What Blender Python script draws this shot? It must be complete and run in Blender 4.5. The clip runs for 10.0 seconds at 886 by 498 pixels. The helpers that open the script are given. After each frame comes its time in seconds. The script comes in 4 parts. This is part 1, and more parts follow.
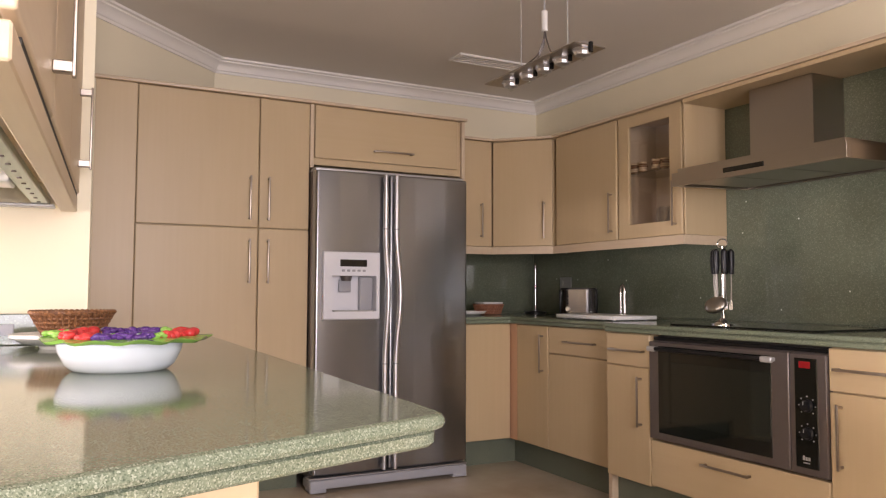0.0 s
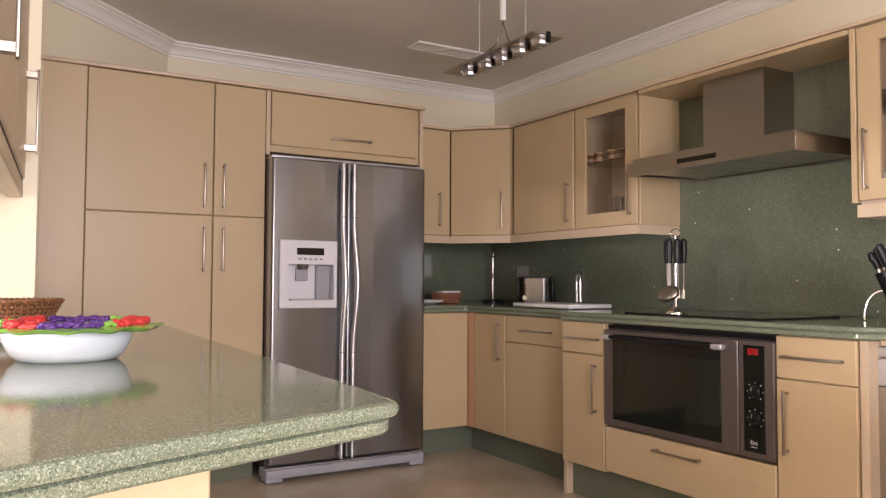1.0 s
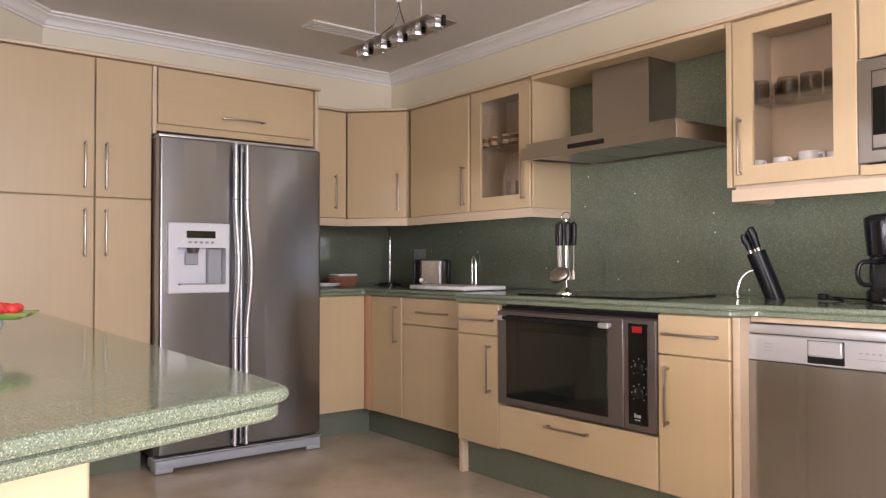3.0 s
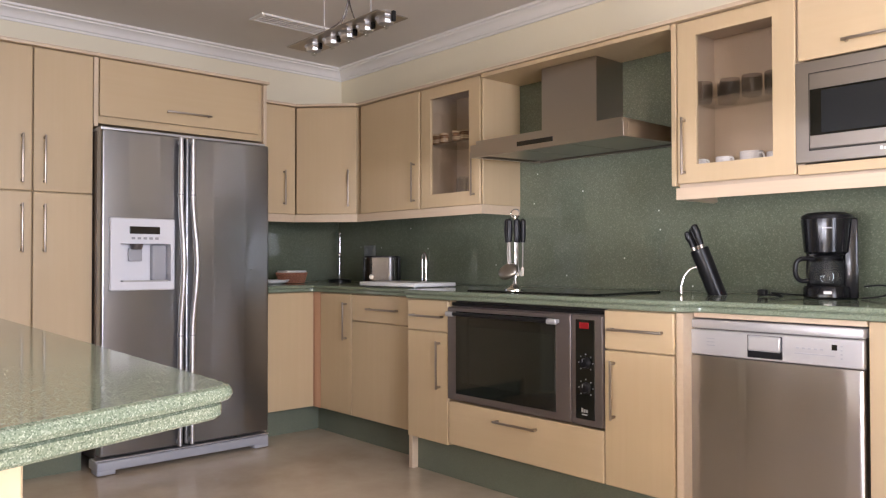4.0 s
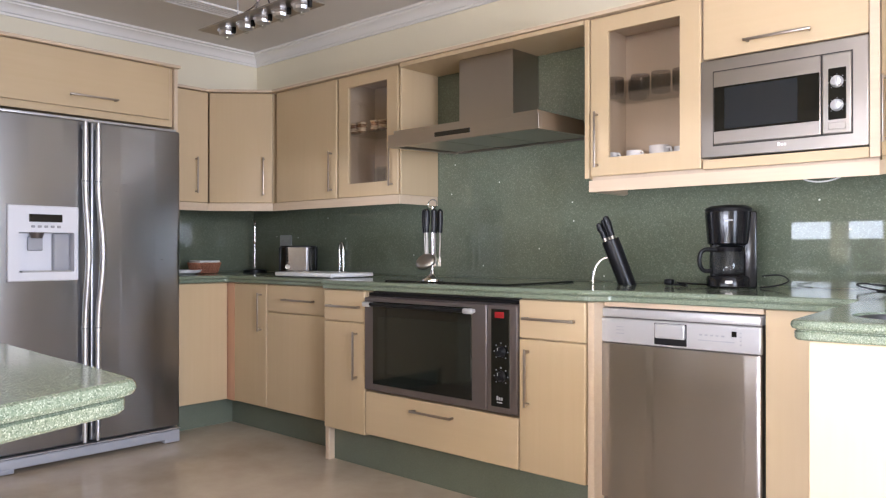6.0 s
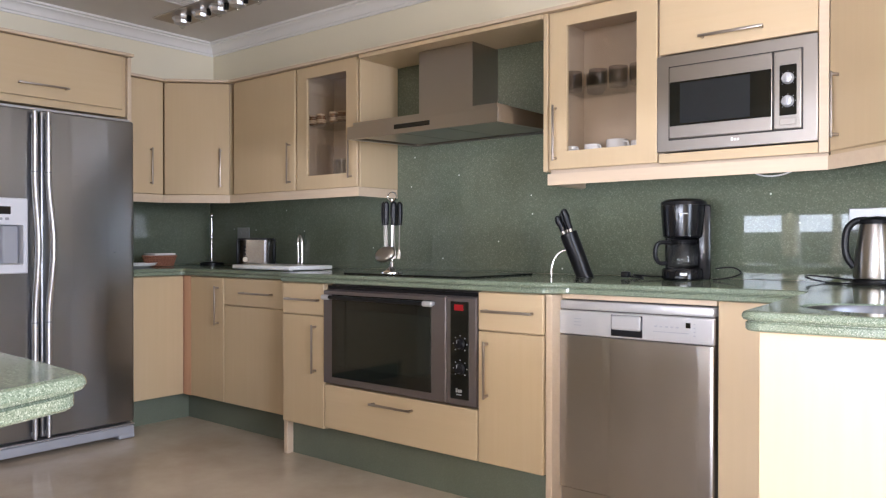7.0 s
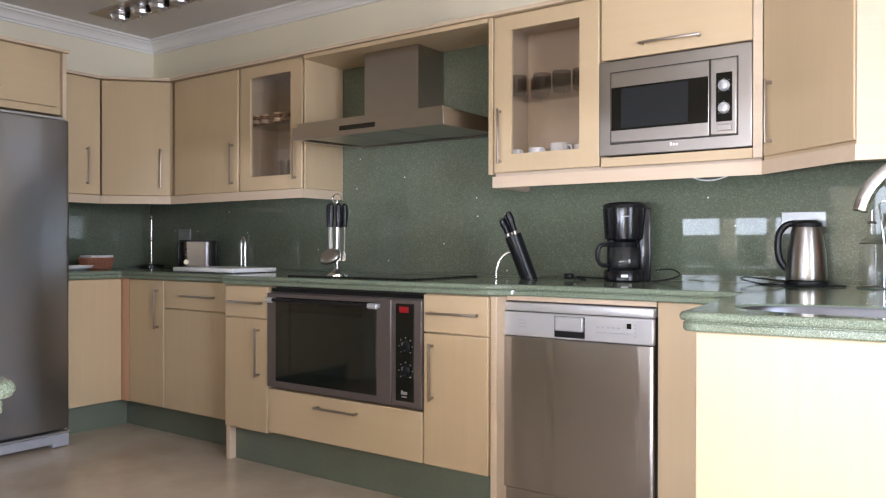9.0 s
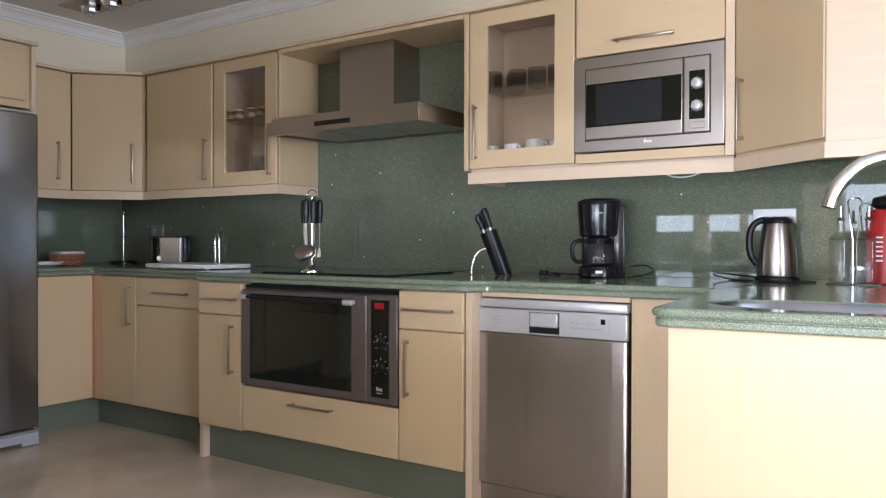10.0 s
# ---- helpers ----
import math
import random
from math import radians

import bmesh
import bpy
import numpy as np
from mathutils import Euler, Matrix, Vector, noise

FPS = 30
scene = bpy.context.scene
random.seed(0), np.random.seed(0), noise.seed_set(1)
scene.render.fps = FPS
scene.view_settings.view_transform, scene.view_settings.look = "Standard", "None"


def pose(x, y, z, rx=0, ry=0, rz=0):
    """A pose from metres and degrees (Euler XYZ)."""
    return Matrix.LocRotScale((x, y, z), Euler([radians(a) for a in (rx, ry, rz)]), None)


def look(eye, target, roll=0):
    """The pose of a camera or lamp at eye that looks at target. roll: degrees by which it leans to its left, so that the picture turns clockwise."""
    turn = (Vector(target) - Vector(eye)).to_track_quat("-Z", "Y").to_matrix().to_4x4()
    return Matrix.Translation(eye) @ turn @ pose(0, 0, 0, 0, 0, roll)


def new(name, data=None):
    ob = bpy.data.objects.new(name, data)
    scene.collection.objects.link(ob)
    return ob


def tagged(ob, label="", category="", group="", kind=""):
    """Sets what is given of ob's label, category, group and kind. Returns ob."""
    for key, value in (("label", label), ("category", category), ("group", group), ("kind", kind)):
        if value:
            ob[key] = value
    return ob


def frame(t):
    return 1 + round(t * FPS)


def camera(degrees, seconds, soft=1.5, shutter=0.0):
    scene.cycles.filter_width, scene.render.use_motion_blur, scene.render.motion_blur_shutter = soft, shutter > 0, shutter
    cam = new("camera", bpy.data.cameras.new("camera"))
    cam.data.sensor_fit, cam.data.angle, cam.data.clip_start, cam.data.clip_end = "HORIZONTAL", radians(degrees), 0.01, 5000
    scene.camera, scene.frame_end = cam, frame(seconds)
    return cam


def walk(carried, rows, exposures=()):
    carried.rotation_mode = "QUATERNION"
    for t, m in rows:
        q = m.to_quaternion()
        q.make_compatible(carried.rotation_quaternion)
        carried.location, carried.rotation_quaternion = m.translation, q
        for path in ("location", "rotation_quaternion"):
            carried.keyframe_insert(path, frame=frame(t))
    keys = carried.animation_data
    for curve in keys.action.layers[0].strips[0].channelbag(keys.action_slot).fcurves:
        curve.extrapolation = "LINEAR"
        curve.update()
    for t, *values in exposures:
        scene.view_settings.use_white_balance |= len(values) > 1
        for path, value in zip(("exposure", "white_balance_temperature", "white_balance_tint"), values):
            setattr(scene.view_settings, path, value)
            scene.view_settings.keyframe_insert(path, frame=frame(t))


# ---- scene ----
cam = camera(60.10, 10.0, soft=1.25)

PATH = [
    (0.0, pose(-0.0127, -0.0179, 1.0559, 93.316, -0.206, 62.550)),
    (0.5, pose(-0.0116, -0.0161, 1.0553, 92.970, -0.281, 61.267)),
    (1.0, pose(-0.0109, -0.0125, 1.0545, 92.506, -0.262, 59.466)),
    (1.5, pose(-0.0087, -0.0115, 1.0546, 92.188, -0.231, 57.581)),
    (2.0, pose(-0.0082, -0.0093, 1.0551, 91.976, -0.144, 55.466)),
    (2.5, pose(-0.0051, -0.0081, 1.0542, 91.553, 0.027, 53.686)),
    (4.0, pose(0.0001, -0.0006, 1.0552, 90.954, 0.101, 48.227)),
    (4.5, pose(0.0012, 0.0016, 1.0548, 90.845, 0.075, 46.525)),
    (5.0, pose(0.0026, 0.0028, 1.0549, 90.670, 0.080, 44.733)),
    (5.5, pose(0.0045, 0.0034, 1.0561, 90.503, 0.030, 43.474)),
    (7.0, pose(0.0092, 0.0078, 1.0559, 89.656, -0.041, 39.222)),
    (7.5, pose(0.0102, 0.0081, 1.0552, 89.691, -0.036, 37.781)),
    (8.0, pose(0.0114, 0.0084, 1.0557, 89.751, -0.057, 36.660)),
    (8.5, pose(0.0140, 0.0084, 1.0566, 89.826, -0.038, 35.953)),
    (9.0, pose(0.0135, 0.0089, 1.0558, 89.824, -0.086, 35.214)),
    (9.5, pose(0.0157, 0.0121, 1.0550, 89.612, -0.096, 34.096)),
    (10.0, pose(0.0173, 0.0146, 1.0551, 89.555, -0.116, 33.490)),
]
walk(cam, PATH, [(0.0, -0.0, 6900, 30), (2.5, 0.24, 6500, 28), (4.0, 0.35, 6130, 25), (5.5, 0.52, 5800, 22), (7.5, 0.28, 5740, 20), (9.5, 0.12, 5660, 19), (10.0, -0.05, 5600, 19)])

# ---- world and light ----
world = bpy.data.worlds.new("world")
scene.world = world
world.use_nodes = True
wn = world.node_tree
sky = wn.nodes.new("ShaderNodeTexSky")
sky.sky_type, sky.sun_disc = "NISHITA", False
sky.sun_elevation, sky.sun_rotation = radians(50), radians(20)
wn.links.new(sky.outputs[0], wn.nodes["Background"].inputs[0])
wn.nodes["Background"].inputs[1].default_value = 0.12
scene.view_settings.exposure = 0.0


def lamp_area(name, m, sx, sy, watts, colour):
    d = bpy.data.lights.new(name, "AREA")
    d.shape, d.size, d.size_y, d.energy, d.color = "RECTANGLE", sx, sy, watts, colour
    ob = new(name, d)
    ob.matrix_world = m
    return ob


# skylight through the south glazing; upward terrace bounce and east light are added lamps
lamp_area("window_light", look((-1.1, -7.3, 1.72), (-1.1, 0, 1.6)), 6.7, 0.9, 240, (0.93, 0.97, 1.0))
lamp_area("upward_fill", look((-1.1, -7.32, 0.5), (-1.1, -6.0, 2.25)), 6.7, 0.6, 1330, (0.965, 0.98, 1.0))
lamp_area("window_light", look((2.5, 0.36, 1.4), (-2.0, 0.3, 1.35)), 1.6, 1.6, 165, (0.9, 0.955, 1.0))

# ---- materials ----


def material(name, colour, rough=0.5, metal=0.0, spec=0.5):
    m = bpy.data.materials.new(name)
    m.use_nodes = True
    b = m.node_tree.nodes["Principled BSDF"]
    b.inputs["Base Color"].default_value = (*colour, 1)
    b.inputs["Roughness"].default_value = rough
    b.inputs["Metallic"].default_value = metal
    b.inputs["Specular IOR Level"].default_value = spec
    return m, m.node_tree, b


def coords(nt, scale):
    c = nt.nodes.new("ShaderNodeTexCoord")
    p = nt.nodes.new("ShaderNodeMapping")
    p.inputs["Scale"].default_value = scale
    nt.links.new(c.outputs["Object"], p.inputs[0])
    return p.outputs[0]


def noise_tex(nt, vec, scale, detail=4, rough=0.55):
    n = nt.nodes.new("ShaderNodeTexNoise")
    n.inputs["Scale"].default_value, n.inputs["Detail"].default_value, n.inputs["Roughness"].default_value = scale, detail, rough
    nt.links.new(vec, n.inputs["Vector"])
    return n.outputs["Fac"]


def ramp(nt, fac, stops):
    r = nt.nodes.new("ShaderNodeValToRGB")
    e = r.color_ramp.elements
    while len(e) < len(stops):
        e.new(0.5)
    for el, (at, c) in zip(e, stops):
        el.position, el.color = at, (*c, 1)
    nt.links.new(fac, r.inputs[0])
    return r.outputs[0]


def mixed(nt, kind, fac, a, b):
    m = nt.nodes.new("ShaderNodeMix")
    m.data_type, m.blend_type = "RGBA", kind
    if isinstance(fac, float):
        m.inputs[0].default_value = fac
    else:
        nt.links.new(fac, m.inputs[0])
    for k, v in ((6, a), (7, b)):
        if isinstance(v, tuple):
            m.inputs[k].default_value = (*v, 1)
        else:
            nt.links.new(v, m.inputs[k])
    return m.outputs[2]


def bumped(nt, bsdf, fac, strength, distance):
    b = nt.nodes.new("ShaderNodeBump")
    b.inputs["Strength"].default_value, b.inputs["Distance"].default_value = strength, distance
    nt.links.new(fac, b.inputs["Height"])
    nt.links.new(b.outputs[0], bsdf.inputs["Normal"])


def rough_from(nt, bsdf, fac, lo, hi):
    r = nt.nodes.new("ShaderNodeMapRange")
    r.inputs["To Min"].default_value, r.inputs["To Max"].default_value = lo, hi
    nt.links.new(fac, r.inputs[0])
    nt.links.new(r.outputs[0], bsdf.inputs["Roughness"])


def wood(name, light, dark, grain, rough=0.38):
    m, nt, b = material(name, light, rough)
    v = coords(nt, grain)
    a = noise_tex(nt, v, 1.0, 6, 0.6)
    c = ramp(nt, a, [(0.3, dark), (0.7, light)])
    cloud = noise_tex(nt, coords(nt, (1, 1, 1)), 1.6, 2)
    info = nt.nodes.new("ShaderNodeObjectInfo")
    tone = ramp(nt, info.outputs["Random"], [(0, (0.93, 0.92, 0.9)), (1, (1, 1, 1))])
    c = mixed(nt, "MULTIPLY", 1.0, c, tone)
    c = mixed(nt, "MULTIPLY", 0.5, c, ramp(nt, cloud, [(0.3, (0.88, 0.86, 0.84)), (0.7, (1, 1, 1))]))
    nt.links.new(c, b.inputs["Base Color"])
    bumped(nt, b, a, 0.12, 0.001)
    rough_from(nt, b, cloud, rough - 0.06, rough + 0.08)
    return m


MAPLE = wood("maple_veneer", (0.61, 0.472, 0.29), (0.588, 0.45, 0.27), (38, 38, 1.6))
MAPLE_H = wood("maple_veneer_level", (0.61, 0.472, 0.29), (0.588, 0.45, 0.27), (1.6, 38, 38))
MAPLE_PALE = wood("maple_edge", (0.7, 0.57, 0.41), (0.66, 0.52, 0.37), (3, 55, 55))
MAPLE_IN = wood("cabinet_interior", (0.62, 0.5, 0.37), (0.57, 0.45, 0.33), (30, 30, 2), 0.5)
CHERRY = wood("reddish_post", (0.7, 0.42, 0.27), (0.64, 0.37, 0.23), (55, 55, 2.2))


def granite(name, base, pale, dark, grain, rough, contrast=1.0, pale_dots=0.0):
    m, nt, b = material(name, base, rough)
    v = coords(nt, (1, 1, 1))
    vor = nt.nodes.new("ShaderNodeTexVoronoi")
    vor.inputs["Scale"].default_value = grain
    nt.links.new(v, vor.inputs["Vector"])
    sep = nt.nodes.new("ShaderNodeSeparateColor")
    nt.links.new(vor.outputs["Color"], sep.inputs[0])
    c = ramp(nt, sep.outputs[0], [(0.0, dark), (0.35, base), (0.72, base), (1.0, pale)])
    k = (contrast,) * 3
    c = mixed(nt, "MIX", ramp(nt, noise_tex(nt, v, grain * 1.1, 3, 0.7), [(0.58, (0, 0, 0)), (0.72, k)]), c, pale)
    c = mixed(nt, "MIX", ramp(nt, noise_tex(nt, v, grain * 0.55, 3, 0.7), [(0.6, (0, 0, 0)), (0.75, k)]), c, dark)
    if pale_dots:
        v2 = nt.nodes.new("ShaderNodeTexVoronoi")
        v2.voronoi_dimensions = "2D"
        v2.inputs["Scale"].default_value = 3.2
        turned = coords(nt, (1, 1, 1))
        turned.node.inputs["Rotation"].default_value = (radians(90), 0, 0)
        nt.links.new(turned, v2.inputs["Vector"])
        c = mixed(nt, "MIX", ramp(nt, v2.outputs["Distance"], [(0.0, (1, 1, 1)), (pale_dots, (1, 1, 1)), (pale_dots * 1.3, (0, 0, 0))]), c, (0.75, 0.78, 0.7))
    cloud = noise_tex(nt, v, 3.0, 3)
    c = mixed(nt, "MULTIPLY", 0.6, c, ramp(nt, cloud, [(0.3, (0.78, 0.8, 0.77)), (0.7, (1, 1, 1))]))
    nt.links.new(c, b.inputs["Base Color"])
    rough_from(nt, b, cloud, rough * 0.7, rough * 1.4)
    return m


STONE = granite("green_granite_top", (0.19, 0.232, 0.163), (0.38, 0.425, 0.335), (0.085, 0.115, 0.076), 620, 0.085, 0.85)
SPLASH = granite("green_granite_splash", (0.142, 0.165, 0.115), (0.21, 0.235, 0.172), (0.118, 0.138, 0.096), 230, 0.022, 0.26, 0.011)
PLINTH = granite("green_granite_plinth", (0.165, 0.188, 0.138), (0.19, 0.215, 0.16), (0.15, 0.17, 0.124), 420, 0.16, 0.15)


def steel(name, colour, rough, stretch, metal=1.0, aniso=0.0):
    m, nt, b = material(name, colour, rough, metal)
    if aniso:
        b.inputs["Anisotropic"].default_value = aniso
        tan = nt.nodes.new("ShaderNodeCombineXYZ")
        tan.inputs[2].default_value = 1.0
        nt.links.new(tan.outputs[0], b.inputs["Tangent"])
    n = noise_tex(nt, coords(nt, stretch), 1.0, 5, 0.7)
    rough_from(nt, b, n, rough - 0.02, rough + 0.03)
    c = ramp(nt, n, [(0.2, tuple(k * 0.98 for k in colour)), (0.8, colour)])
    nt.links.new(c, b.inputs["Base Color"])
    bumped(nt, b, n, 0.004, 0.0004)
    return m


STEEL_V = steel("brushed_steel_upright", (0.46, 0.44, 0.42), 0.29, (2, 260, 260), 1.0, 0.65)
STEEL_H = steel("brushed_steel_level", (0.4, 0.375, 0.335), 0.34, (2, 260, 260))
STEEL_DARK = steel("fridge_steel", (0.33, 0.338, 0.355), 0.28, (3, 220, 220), 1.0, 0.45)
HOOD_STEEL = steel("hood_steel", (0.42, 0.38, 0.335), 0.3, (2, 260, 260))
NICKEL = steel("satin_nickel", (0.4, 0.35, 0.3), 0.36, (90, 90, 90))
CHROME = material("chrome", (0.68, 0.68, 0.69), 0.09, 1.0)[0]
OVEN_FRAME = material("taupe_enamel", (0.17, 0.145, 0.135), 0.38, 0.6)[0]
BLACK_GLASS = material("black_glass", (0.006, 0.007, 0.006), 0.04)[0]
BLACK = material("black_plastic", (0.01, 0.01, 0.011), 0.3, 0.0, 0.25)[0]
DARK = material("dark_gap_shade", (0.03, 0.026, 0.022), 0.6)[0]
GREY = material("grey_plastic", (0.36, 0.37, 0.4), 0.4)[0]
SILVER = material("silver_plastic", (0.5, 0.5, 0.5), 0.34, 0.4)[0]
WHITE = material("white_plastic", (0.8, 0.8, 0.78), 0.3)[0]
CERAMIC = material("sky_tinted_white_ceramic", (0.74, 0.81, 0.87), 0.12)[0]
RED = material("red_plastic", (0.4, 0.022, 0.02), 0.3)[0]


def sheet_glass(name, tint, face=0.045):
    m = bpy.data.materials.new(name)
    m.use_nodes = True
    nt = m.node_tree
    nt.nodes.remove(nt.nodes["Principled BSDF"])
    clear, gloss, mx, lw, pw, ma = (nt.nodes.new("ShaderNode" + k) for k in ("BsdfTransparent", "BsdfGlossy", "MixShader", "LayerWeight", "Math", "Math"))
    clear.inputs[0].default_value = (*tint, 1)
    gloss.inputs["Roughness"].default_value = 0.02
    lw.inputs["Blend"].default_value = 0.5
    pw.operation, pw.inputs[1].default_value = "POWER", 5.0
    ma.operation, ma.inputs[1].default_value, ma.inputs[2].default_value = "MULTIPLY_ADD", 0.8, face
    nt.links.new(lw.outputs["Facing"], pw.inputs[0])
    nt.links.new(pw.outputs[0], ma.inputs[0])
    nt.links.new(ma.outputs[0], mx.inputs[0])
    nt.links.new(clear.outputs[0], mx.inputs[1])
    nt.links.new(gloss.outputs[0], mx.inputs[2])
    nt.links.new(mx.outputs[0], nt.nodes["Material Output"].inputs[0])
    return m


PANE = sheet_glass("cabinet_pane", (0.9, 0.88, 0.85))
WINDOW_PANE = sheet_glass("window_pane", (0.96, 0.98, 0.97))
GLASS = sheet_glass("clear_glass", (0.95, 0.96, 0.95))
TUMBLER = sheet_glass("thick_tumbler_glass", (0.86, 0.87, 0.87), 0.16)


def plaster(name, colour, rough=0.75):
    m, nt, b = material(name, colour, rough)
    v = coords(nt, (1, 1, 1))
    big = noise_tex(nt, v, 1.3, 3)
    c = ramp(nt, big, [(0.3, tuple(k * 0.95 for k in colour)), (0.7, colour)])
    nt.links.new(c, b.inputs["Base Color"])
    bumped(nt, b, noise_tex(nt, v, 90, 4), 0.08, 0.002)
    return m


CREAM = plaster("cream_wall_paint", (0.87, 0.8, 0.61))
CEIL = plaster("ceiling_paint", (0.78, 0.74, 0.69))
GESSO = plaster("white_moulding", (0.88, 0.855, 0.81), 0.5)


def marble_floor():
    m, nt, b = material("beige_polished_floor", (0.5, 0.4, 0.29), 0.14)
    v = coords(nt, (1, 1, 1))
    n = noise_tex(nt, v, 2.2, 7, 0.62)
    c = ramp(nt, n, [(0.3, (0.48, 0.395, 0.29)), (0.5, (0.57, 0.475, 0.36)), (0.72, (0.65, 0.56, 0.435))])
    nt.links.new(c, b.inputs["Base Color"])
    rough_from(nt, b, noise_tex(nt, v, 9, 4), 0.12, 0.26)
    return m


FLOOR = marble_floor()
GROUND = plaster("terrace_stone", (0.55, 0.5, 0.42))

# ---- builders ----


def box(bm, x0, x1, y0, y1, z0, z1, bevel=0.0, seg=2):
    m = Matrix.LocRotScale(((x0 + x1) / 2, (y0 + y1) / 2, (z0 + z1) / 2), None, (x1 - x0, y1 - y0, z1 - z0))
    r = bmesh.ops.create_cube(bm, size=1.0, matrix=m)
    if bevel:
        es = list({e for v in r["verts"] for e in v.link_edges})
        bmesh.ops.bevel(bm, geom=es, offset=bevel, segments=seg, affect="EDGES", profile=0.5)
    return bm


def cyl(bm, p0, p1, r0, r1=None, n=20, caps=True):
    p0, p1 = Vector(p0), Vector(p1)
    d = p1 - p0
    m = Matrix.Translation((p0 + p1) / 2) @ d.to_track_quat("Z", "Y").to_matrix().to_4x4()
    bmesh.ops.create_cone(bm, cap_ends=caps, segments=n, radius1=r0, radius2=r0 if r1 is None else r1, depth=d.length, matrix=m)
    return bm


def lathe(bm, profile, at=(0, 0, 0), n=32, closed=True):
    rings = []
    for r, z in profile:
        rings.append([bm.verts.new((at[0] + r * math.cos(2 * math.pi * k / n), at[1] + r * math.sin(2 * math.pi * k / n), at[2] + z)) for k in range(n)])
    for a, b in zip(rings, rings[1:]):
        for k in range(n):
            bm.faces.new((a[k], a[(k + 1) % n], b[(k + 1) % n], b[k]))
    for ring, flip in ((rings[0], True), (rings[-1], False))[:2 if closed else 1]:
        bm.faces.new(ring[::-1] if flip else ring)
    return bm


def tube(bm, pts, r, n=10):
    """A round bar along a polyline, its rings carried without twist."""
    pts = [Vector(p) for p in pts]
    rings, side = [], None
    for i, p in enumerate(pts):
        d = (pts[min(i + 1, len(pts) - 1)] - pts[max(i - 1, 0)]).normalized()
        if side is None:
            side = d.orthogonal().normalized()
        side = (side - d * side.dot(d)).normalized()
        up = d.cross(side)
        rr = r[i] if isinstance(r, (list, tuple)) else r
        rings.append([bm.verts.new(p + side * (rr * math.cos(2 * math.pi * k / n)) + up * (rr * math.sin(2 * math.pi * k / n))) for k in range(n)])
    for a, b in zip(rings, rings[1:]):
        for k in range(n):
            bm.faces.new((a[k], a[(k + 1) % n], b[(k + 1) % n], b[k]))
    bm.faces.new(rings[0][::-1])
    bm.faces.new(rings[-1])
    return bm


def curve(pts, n=6):
    """A smooth polyline through the points."""
    P_ = [Vector(p) for p in pts]
    out = []
    for i in range(len(P_) - 1):
        a, b, c, d = P_[max(i - 1, 0)], P_[i], P_[i + 1], P_[min(i + 2, len(P_) - 1)]
        for k in range(n):
            u = k / n
            out.append(0.5 * ((2 * b) + (c - a) * u + (2 * a - 5 * b + 4 * c - d) * u * u + (3 * b - a - 3 * c + d) * u ** 3))
    return out + [P_[-1]]


def prism(bm, outline, z0, z1):
    lo = [bm.verts.new((x, y, z0)) for x, y in outline]
    hi = [bm.verts.new((x, y, z1)) for x, y in outline]
    n = len(outline)
    bm.faces.new(lo[::-1])
    bm.faces.new(hi)
    for k in range(n):
        bm.faces.new((lo[k], lo[(k + 1) % n], hi[(k + 1) % n], hi[k]))
    return bm


def crisp(me, angle):
    """Shade smooth, with flat faces kept flat up to their rounded edges."""
    me.shade_smooth()
    bm = bmesh.new()
    bm.from_mesh(me)
    for e in bm.edges:
        if len(e.link_faces) != 2:
            continue
        small, large = sorted(e.link_faces, key=lambda f: f.calc_area())
        flat = max(abs(c) for c in large.normal) > 0.9995 and large.calc_area() > 8 * small.calc_area()
        e.smooth = not flat and e.calc_face_angle(0.0) < radians(angle)
    bm.to_mesh(me)
    bm.free()


def link(name, bm, mat, smooth=None):
    bmesh.ops.recalc_face_normals(bm, faces=bm.faces[:])
    if bm.calc_volume(signed=True) < 0:
        bmesh.ops.reverse_faces(bm, faces=bm.faces[:])
    me = bpy.data.meshes.new(name)
    bm.to_mesh(me)
    bm.free()
    me.materials.append(mat)
    if smooth:
        crisp(me, smooth)
    return new(name, me)


def part(name, bm, mat, parent, label="", smooth=35):
    ob = link(name, bm, mat, smooth)
    ob.parent = parent
    return tagged(ob, label)


def thing(name, m, label, category, group=""):
    e = new(name)
    e.empty_display_size = 0.1
    e.matrix_world = m
    return tagged(e, label, category, group)


def structure(name, bm, mat, label, category="", smooth=None):
    return tagged(link(name, bm, mat, smooth), label, category or name.split("_")[0], kind="structure")


def B():
    return bmesh.new()


def carved(ob, cutter_bm):
    """Cut a solid out of an object's mesh for good."""
    bmesh.ops.recalc_face_normals(cutter_bm, faces=cutter_bm.faces[:])
    me = bpy.data.meshes.new("cutter")
    cutter_bm.to_mesh(me)
    cutter_bm.free()
    cut = new("cutter", me)
    cut.parent = ob.parent
    mod = ob.modifiers.new("cut", "BOOLEAN")
    mod.object, mod.solver = cut, "EXACT"
    bpy.context.view_layer.update()
    done = bpy.data.meshes.new_from_object(ob.evaluated_get(bpy.context.evaluated_depsgraph_get()))
    ob.modifiers.clear()
    ob.data = done
    crisp(done, 35)
    bpy.data.objects.remove(cut)


def bow(bm, vertical, a, lo, hi, out=0.032, w=0.0105):
    """A flat bow handle on the front plane y=0: at a across, from lo to hi along."""
    for k in (lo, hi - w):
        if vertical:
            box(bm, a - w / 2, a + w / 2, -out + 0.004, 0.0, k, k + w, 0.002, 1)
        else:
            box(bm, k, k + w, -out + 0.004, 0.0, a - w / 2, a + w / 2, 0.002, 1)
